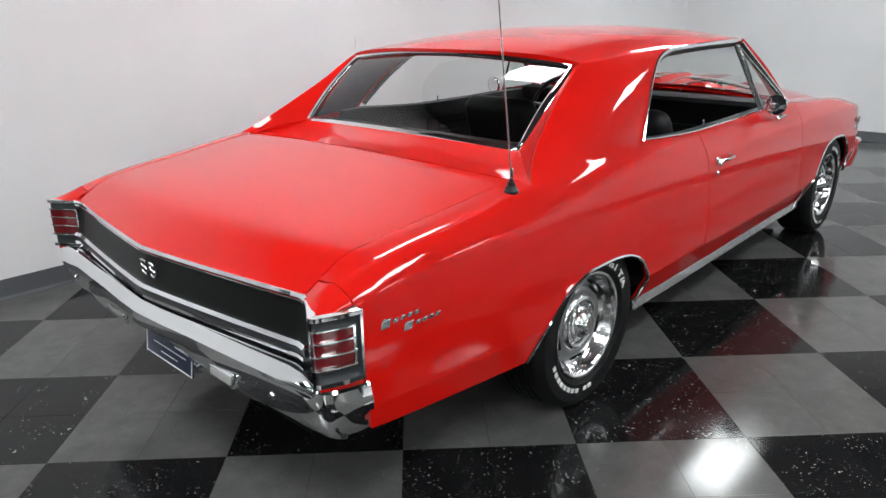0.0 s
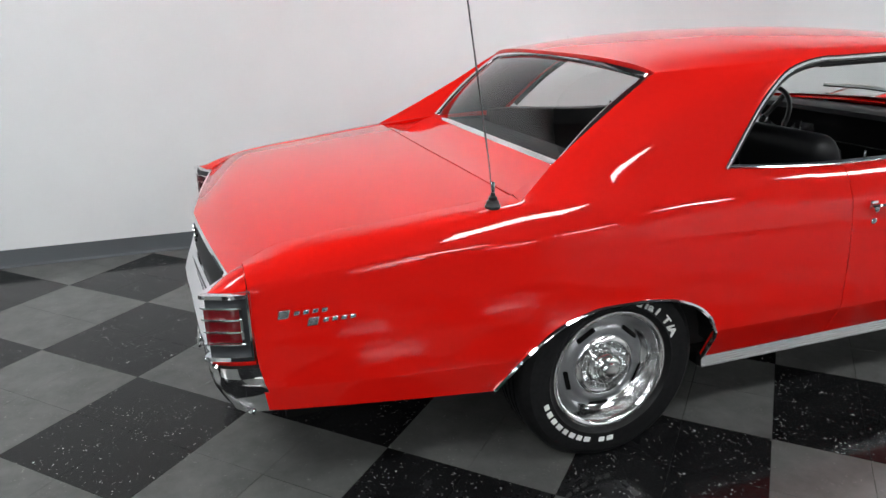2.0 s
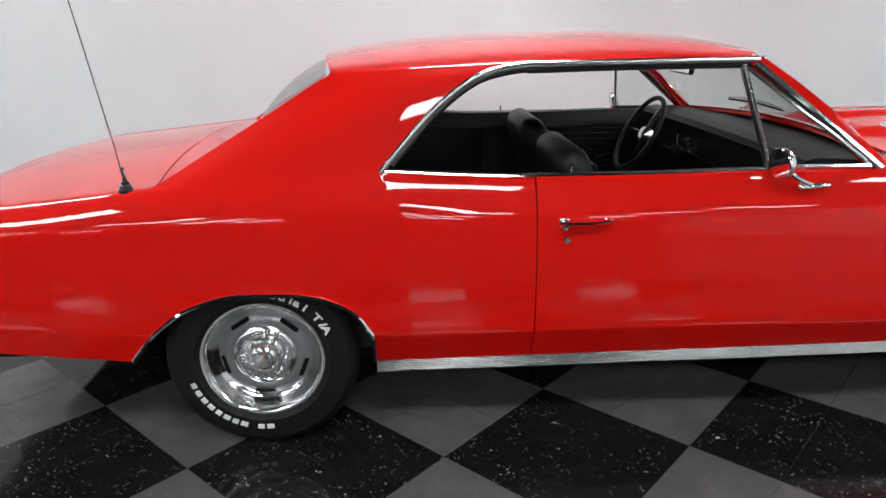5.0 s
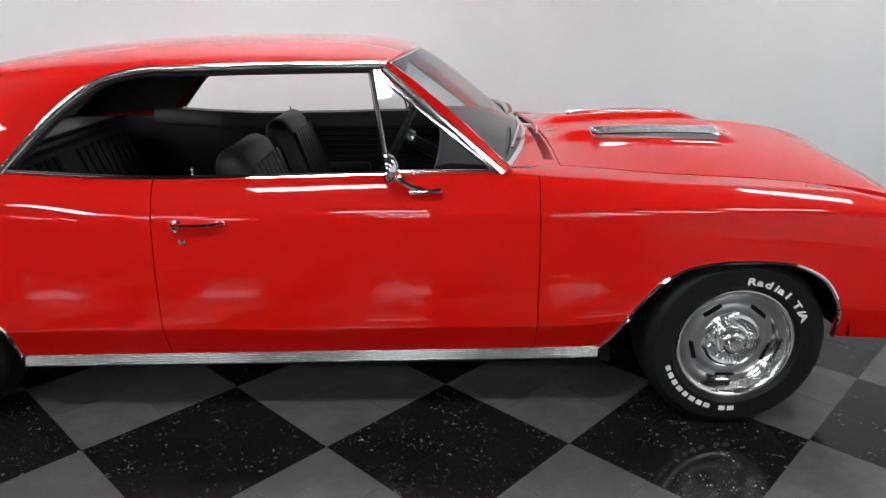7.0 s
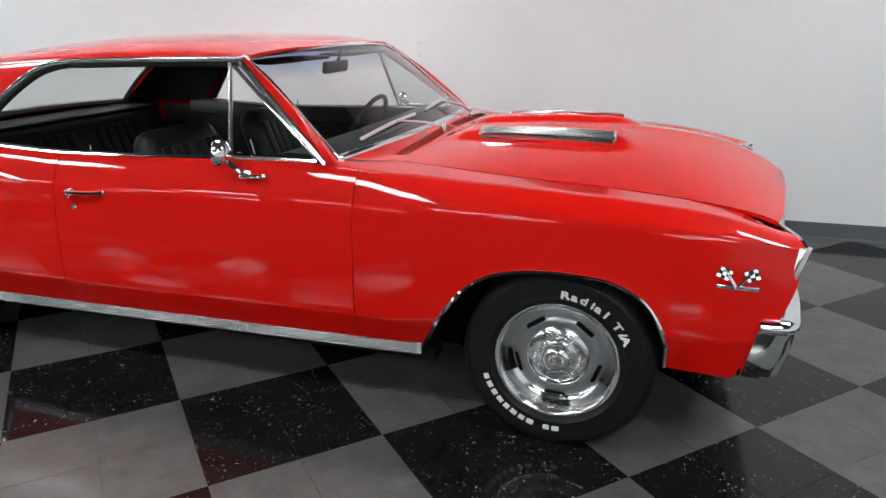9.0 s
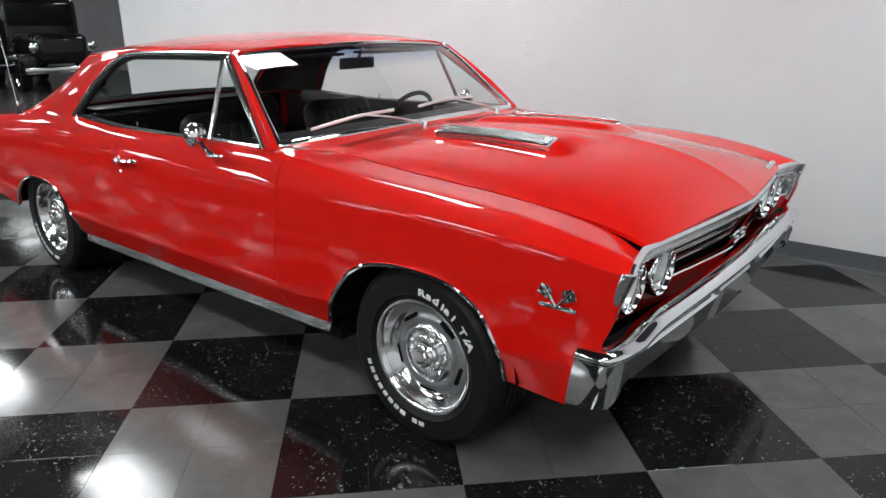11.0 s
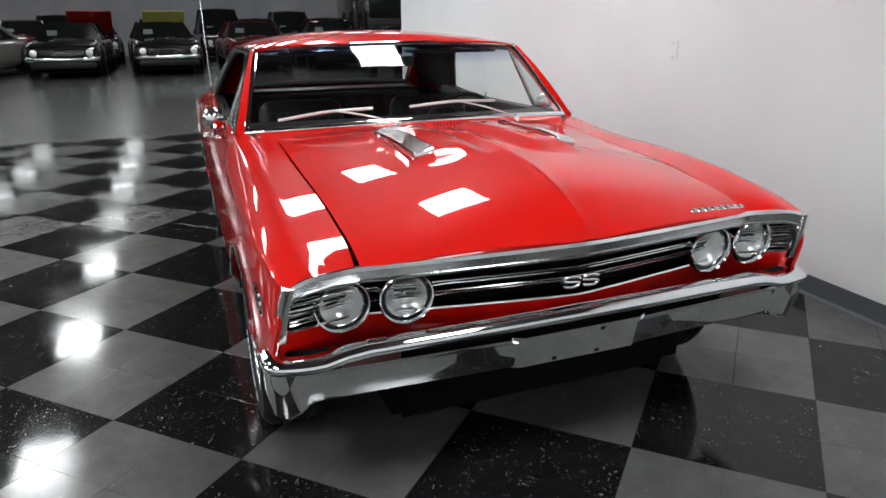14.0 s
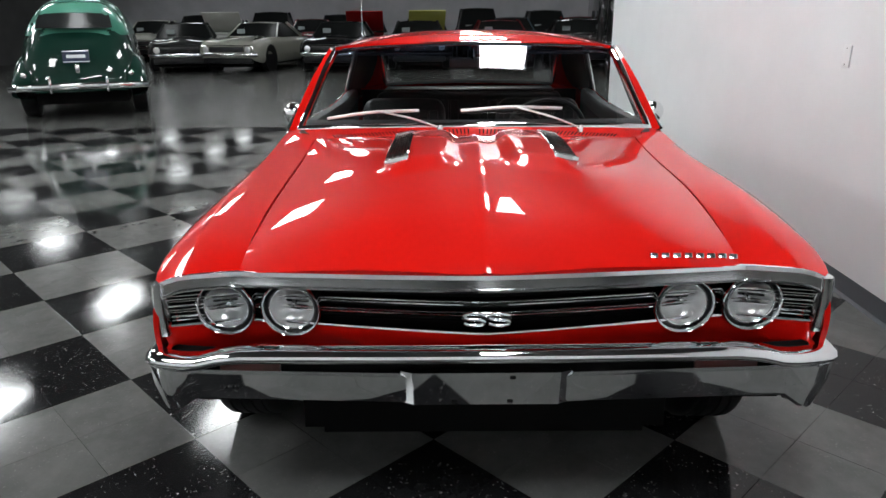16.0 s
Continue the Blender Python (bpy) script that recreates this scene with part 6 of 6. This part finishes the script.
    for e in (L / 2 + 0.05, -L / 2 - 0.05):
        k = 1 if e > 0 else -1
        part("bumper", tube(bmesh.new(), polyline([(e - 0.16 * k, -h * 0.93, 0.50), (e, -h * 0.75, 0.50), (e + 0.02 * k, 0, 0.50), (e, h * 0.75, 0.50), (e - 0.16 * k, h * 0.93, 0.50)], 16), 0.05, 8, (0.6, 1.0)), CHROME, ob)
    if stripe:
        for y in (-0.22, 0.22):
            part("hood_stripe", grid_bm([[(x, y - 0.11, z), (x, y + 0.11, z)] for x, z in ((L * 0.16, 0.985), (L * 0.33, 0.957), (L / 2 - 0.12, 0.874))]), stripe, ob)
    if hood_up:
        m = Matrix.Translation((L * 0.14, 0, 0.98)) @ Matrix.Rotation(radians(-40), 4, "Y")
        raised = part("raised_hood", rbox((0, -h * 0.74, 0), (1.10, h * 0.74, 0.05), 0.02, 2, m), paint(name + "_hood_paint", hood_up), ob)
    part("underbody", box(bmesh.new(), (-L * 0.45, -h * 0.7, 0.16), (L * 0.45, h * 0.7, 0.35)), MATTE, ob, smooth=0)
    part("price_card", box(bmesh.new(), (c1 - 0.02, -0.50, zb + 0.06), (c1 + 0.01, -0.26, zb + 0.19), Matrix.Translation((-0.12, 0, 0.05))), CARD, ob, smooth=0)
    ob.location = at
    ob.rotation_euler = (0, 0, radians(turn))
    return ob


BLACKP, WHITEP = (0.006, 0.006, 0.007), (0.36, 0.36, 0.31)
row1 = [("white_coupe", "cream white coupe parked in the showroom row", WHITEP, -6.25, -17.0, -9, None),
        ("black_coupe", "black coupe with bright grille parked in the showroom row", BLACKP, -3.75, -17.2, 0, None),
        ("dark_coupe", "dark coupe parked nose out in the showroom row", (0.012, 0.012, 0.012), -1.4, -17.4, 4, None),
        ("red_wagon", "dark red sixties car parked in the showroom row", (0.11, 0.004, 0.008), 1.15, -17.6, 2, None),
        ("black_sedan", "black car parked beside the dark red car", (0.010, 0.009, 0.010), 3.6, -17.8, -2, None),
        ("charcoal_coupe", "charcoal grey coupe parked in the showroom row", (0.03, 0.033, 0.033), -8.6, -17.0, 16, None),
        ("bronze_sedan", "dark bronze car parked in the showroom row", (0.05, 0.02, 0.012), -11.2, -16.4, 20, None)]
for name, label, col, y, x, turn, up_ in row1:
    parked_car(name, label, col, (x, y, 0), turn)
row2 = [("red_hood_car", "dark car with its red hood raised in the back row", BLACKP, -3.8, (0.30, 0.008, 0.01)), ("yellow_hood_car", "dark car with its pale yellow hood raised", (0.02, 0.02, 0.02), -1.45, (0.55, 0.55, 0.13)),
        ("striped_hood_car", "white car with its hood raised in the back row", (0.5, 0.5, 0.48), -9.2, (0.55, 0.56, 0.52)), ("maroon_sedan", "maroon sedan in the back row", (0.12, 0.008, 0.012), -5.9, None),
        ("slate_sedan", "slate blue car in the back row", (0.05, 0.08, 0.10), 1.9, None), ("wine_sedan", "wine red car in the back row", (0.15, 0.006, 0.01), 4.6, None), ("ivory_coupe", "ivory car in the back row", (0.45, 0.45, 0.40), -12.2, None)]
for name, label, col, y, tall in (("black_pickup", "black pickup truck in the back row", BLACKP, -7.7, 1.72), ("dark_van", "dark van in the back row", (0.01, 0.01, 0.012), 0.6, 1.80),
                                   ("grey_pickup", "grey pickup truck in the back row", (0.05, 0.055, 0.06), 3.3, 1.70), ("black_wagon", "black station wagon in the back row", BLACKP, -10.6, 1.62), ("dark_blue_sedan", "dark blue sedan in the back row", (0.006, 0.01, 0.03), -4.9, 1.60)):
    parked_car(name, label, col, (-24.0, y, 0), 4, H=tall)
for name, label, col, y, up_ in row2:
    parked_car(name, label, col, (-23.2, y, 0), 6, hood_up=up_, H=1.44)

# green forties sedan seen from behind
GREEN = paint("green_paint", (0.003, 0.022, 0.015))
GREEN2 = paint("pale_green_paint", (0.045, 0.16, 0.115))
sedan = thing("green_sedan", "dark green rounded forties sedan with chrome rear bumper", "car")
top_of = pchip((0, 0.60), (0.03, 0.92), (0.09, 1.24), (0.17, 1.52), (0.34, 1.66), (0.5, 1.70), (0.62, 1.60), (0.72, 1.18), (0.85, 1.08), (0.97, 0.92), (1.0, 0.7))
wide_of = pchip((0, 0.58), (0.04, 0.70), (0.15, 0.78), (0.4, 0.80), (0.65, 0.76), (0.9, 0.45), (1.0, 0.30))
rows = []
for f in space(0, 1, 22):
    x, topz, wid = -4.6 * f, top_of(f), wide_of(f)
    row = []
    for a in space(0, math.pi, 25):
        c, s_ = math.cos(a), math.sin(a)
        yy = wid * math.copysign(abs(c) ** 0.55, c)
        row.append((x, yy * (1 - 0.16 * max(0, s_ - 0.3)), 0.38 + (topz - 0.38) * s_ ** 0.62))
    rows.append(row)
bm = grid_bm(rows)
bm.faces.new([bm.verts.new(p) for p in rows[0]])
bm.faces.new([bm.verts.new(p) for p in rows[-1]])
part("body", outward(bm, (-2.3, 0, 0.8)), GREEN, sedan, smooth=60)
# paler upper half
rows2 = []
for f in space(0.075, 0.69, 16):
    topz, wid = top_of(f), wide_of(f)
    if topz < 1.16:
        continue
    a0 = math.asin(((1.13 - 0.38) / (topz - 0.38)) ** (1 / 0.62))
    row = []
    for a in space(a0, math.pi - a0, 17):
        c, s_ = math.cos(a), math.sin(a)
        row.append((-4.6 * f + 0.004, 1.008 * wid * math.copysign(abs(c) ** 0.55, c) * (1 - 0.16 * max(0, s_ - 0.3)), 0.384 + (topz - 0.38) * s_ ** 0.62))
    rows2.append(row)
part("roof", outward(grid_bm(rows2), (-1.8, 0, 0.5)), GREEN2, sedan, "pale green roof", smooth=60)
rw = []
for f in space(0, 1, 5):
    z = 1.24 + 0.20 * f
    rw.append([(-0.285 - 0.27 * f - (0.13 + 0.07 * f) * q * q, 0.50 * q * (1 - 0.08 * f), z) for q in space(-1, 1, 11)])
part("rear_window", outward(grid_bm(rw), (-2, 0, 1.2)), GLASS_DARK, sedan, "divided dark rear window")
for s in (1, -1):
    fen = []
    for f in space(0, 1, 13):
        x = -0.02 - 1.35 * f
        z1 = 0.46 + 0.44 * math.sin(math.pi * min(1, f * 1.02)) ** 0.7
        fen.append([(x, s * (0.62 + 0.26 * math.sin(a) ** 0.8), 0.30 + (z1 - 0.30) * (math.cos(a) * 0.5 + 0.5)) for a in space(0, math.pi, 9)])
    part("rear_fender", outward(grid_bm(fen), (-0.7, 0.5 * s, 0.5)), GREEN, sedan, smooth=60)
    small_wheel(sedan, -0.72, 0.74 * s, 0.35)
    small_wheel(sedan, -3.75, 0.70 * s, 0.35)
    part("tail_lamp", lathe([(0.0, 0.03), (0.035, 0.02), (0.045, 0.0), (0.04, -0.04)], 16, "x"), CHROME, sedan).location = (0.0, 0.68 * s, 0.62)
    part("bumper_guard", rbox((0.10, 0.36 * s - 0.02, 0.38), (0.15, 0.36 * s + 0.02, 0.60), 0.015, 2), CHROME, sedan)
part("bumper", tube(bmesh.new(), polyline([(-0.05, -0.90, 0.45), (0.10, -0.72, 0.46), (0.13, 0, 0.47), (0.10, 0.72, 0.46), (-0.05, 0.90, 0.45)], 20), 0.045, 8, (0.5, 1.0)), CHROME, sedan, "curved chrome rear bumper")
pl = part("plate", rbox((0.0, -0.17, -0.085), (0.012, 0.17, 0.085), 0.004, 1), NAVY, sedan)
pl.location = (-0.02, 0, 0.86)
pl.rotation_euler = (0, radians(-12), 0)
part("plate_border", box(bmesh.new(), (0.011, -0.165, 0.066), (0.014, 0.165, 0.076)), PLATE_WHITE, pl, smooth=0)
part("plate_border", box(bmesh.new(), (0.011, -0.165, -0.076), (0.014, 0.165, -0.066)), PLATE_WHITE, pl, smooth=0)
part("plate_bar", box(bmesh.new(), (0.011, -0.12, -0.02), (0.014, 0.12, 0.025)), PLATE_WHITE, pl, smooth=0)
part("trunk_ornament", rbox((0.0, -0.03, -0.06), (0.02, 0.03, 0.06), 0.01, 2), CHROME, sedan).location = (0.03, 0, 0.70)
part("underbody", box(bmesh.new(), (-4.2, -0.6, 0.2), (-0.2, 0.6, 0.40)), MATTE, sedan, smooth=0)
sedan.location = (-5.35, -5.87, 0)
sedan.rotation_euler = (0, 0, radians(23))
sedan.scale = (1.08, 1.08, 1.08)

# tall black truck behind the end of the partition
truck = thing("black_truck", "tall black vintage delivery truck in the showroom", "truck")
TB = paint("truck_paint", (0.006, 0.006, 0.007))
part("cargo_box", rbox((-4.2, -0.95, 0.55), (-1.3, 0.95, 2.35), 0.08, 3), TB, truck)
part("cab", rbox((-1.35, -0.85, 0.55), (0.0, 0.85, 2.05), 0.16, 4), TB, truck)
part("hood", rbox((-0.1, -0.55, 0.6), (1.2, 0.55, 1.25), 0.14, 4), TB, truck)
part("windshield", rbox((-0.03, -0.70, 1.42), (0.012, 0.70, 1.90), 0.01, 2), GLASS_DARK, truck)
for s in (1, -1):
    part("side_window", rbox((-1.05, s * 0.84 - 0.012, 1.38), (-0.25, s * 0.84 + 0.018, 1.88), 0.008, 2), GLASS_DARK, truck)
    part("front_fender", rbox((0.05, s * 0.74 - 0.20, 0.35), (1.25, s * 0.74 + 0.20, 0.85), 0.15, 4), TB, truck)
    small_wheel(truck, 0.7, s * 0.80, 0.37)
    small_wheel(truck, -3.2, s * 0.80, 0.37)
    part("headlamp", lathe([(0.0, 0.03), (0.08, 0.015), (0.1, 0.0), (0.06, -0.1), (0.0, -0.14)], 20, "x"), CHROME, truck).location = (1.22, s * 0.62, 0.98)
part("bumper", rbox((1.30, -0.9, 0.42), (1.36, 0.9, 0.56), 0.02, 2), CHROME, truck)
truck.location = (-13.6, 4.60, 0)
truck.rotation_euler = (0, 0, radians(-4))

# ---- checkered floor: 305 mm vinyl tiles laid in 2 x 2 blocks, diagonal to the walls ----
TILE = 0.3048
TILE_O = Vector((1.48, -1.03, 0))
E1 = Matrix.Rotation(0.0072, 3, "Z") @ Vector((1, 1, 0)).normalized()
E2 = Matrix.Rotation(0.0072, 3, "Z") @ Vector((1, -1, 0)).normalized()
tile_floor = thing("tiled_floor", "black and grey checkered vinyl tile floor laid diagonally, waxed to a gloss", "floor", kind="structure")
EDGE_X = -4.4


def tile_mesh(name, material):
    bm = bmesh.new()
    g, c = TILE / 2 - 0.0004, 0.0009
    rings = []
    for r, z in ((g, -0.005), (g, -c * 0.6), (g - c, 0.0)):
        rings.append([bm.verts.new(E1 * (r * a) + E2 * (r * b) + Vector((0, 0, z))) for a, b in ((-1, -1), (-1, 1), (1, 1), (1, -1))])
    for p, q in zip(rings, rings[1:]):
        for k in range(4):
            bm.faces.new((p[k], p[(k + 1) % 4], q[(k + 1) % 4], q[k]))
    bm.faces.new(rings[-1])
    bmesh.ops.recalc_face_normals(bm, faces=bm.faces)
    if bm.faces[-1].normal.z < 0:
        bmesh.ops.reverse_faces(bm, faces=bm.faces)
    me = bpy.data.meshes.new(name)
    bm.to_mesh(me)
    bm.free()
    me.materials.append(material)
    return me


tile_meshes = (tile_mesh("black_tile", TILE_BLACK), tile_mesh("grey_tile", TILE_GREY))


def clip_left(poly):
    out = []
    for p, q in zip(poly, poly[1:] + poly[:1]):
        if p.x >= EDGE_X:
            out.append(p)
        if (p.x >= EDGE_X) != (q.x >= EDGE_X):
            out.append(p.lerp(q, (EDGE_X - p.x) / (q.x - p.x)))
    return out


near = 0
far = {0: ([], []), 1: ([], [])}
for a in range(-52, 40):
    for b in range(-30, 52):
        c = TILE_O + E1 * ((a + 0.5) * TILE) + E2 * ((b + 0.5) * TILE)
        if not (EDGE_X - 0.25 < c.x < 7.1 and -9.5 < c.y < 2.3):
            continue
        grey = (a // 2 + b // 2) % 2
        close = (-2.2 < c.x < 5.1 and -2.9 < c.y < -0.75) or (3.6 < c.x < 5.1 and -0.75 <= c.y < 1.6)
        if close and near < 300:
            ob = bpy.data.objects.new("black_tile" if not grey else "grey_tile", tile_meshes[grey])
            scene.collection.objects.link(ob)
            ob.location = c + Vector((0, 0, 0.0004 * (((a * 7 + b * 13) % 5) / 5 - 0.5)))
            ob.parent = tile_floor
            near += 1
        else:
            vs, fs = far[grey]
            g = TILE / 2 - 0.0009
            poly = clip_left([c + E1 * (g * p) + E2 * (g * q) for p, q in ((-1, -1), (-1, 1), (1, 1), (1, -1))])
            if len(poly) >= 3:
                k = len(vs)
                n = len(poly)
                vs += [(p.x, p.y, 0.0) for p in poly] + [(c.x + (p.x - c.x) * 1.006, c.y + (p.y - c.y) * 1.006, -0.005) for p in poly]
                fs.append(tuple(range(k, k + n))[::-1])
                fs += [(k + i, k + (i + 1) % n, k + n + (i + 1) % n, k + n + i)[::-1] for i in range(n)]
for grey, (vs, fs) in far.items():
    me = bpy.data.meshes.new("outlying_tiles")
    me.from_pydata(vs, [], fs)
    bm = bmesh.new()
    bm.from_mesh(me)
    bmesh.ops.recalc_face_normals(bm, faces=bm.faces)
    bm.to_mesh(me)
    bm.free()
    me.materials.append(TILE_GREY if grey else TILE_BLACK)
    ob = new("grey_outlying_tiles" if grey else "black_outlying_tiles", me)
    ob.parent = tile_floor
    tagged(ob, kind="stuff")
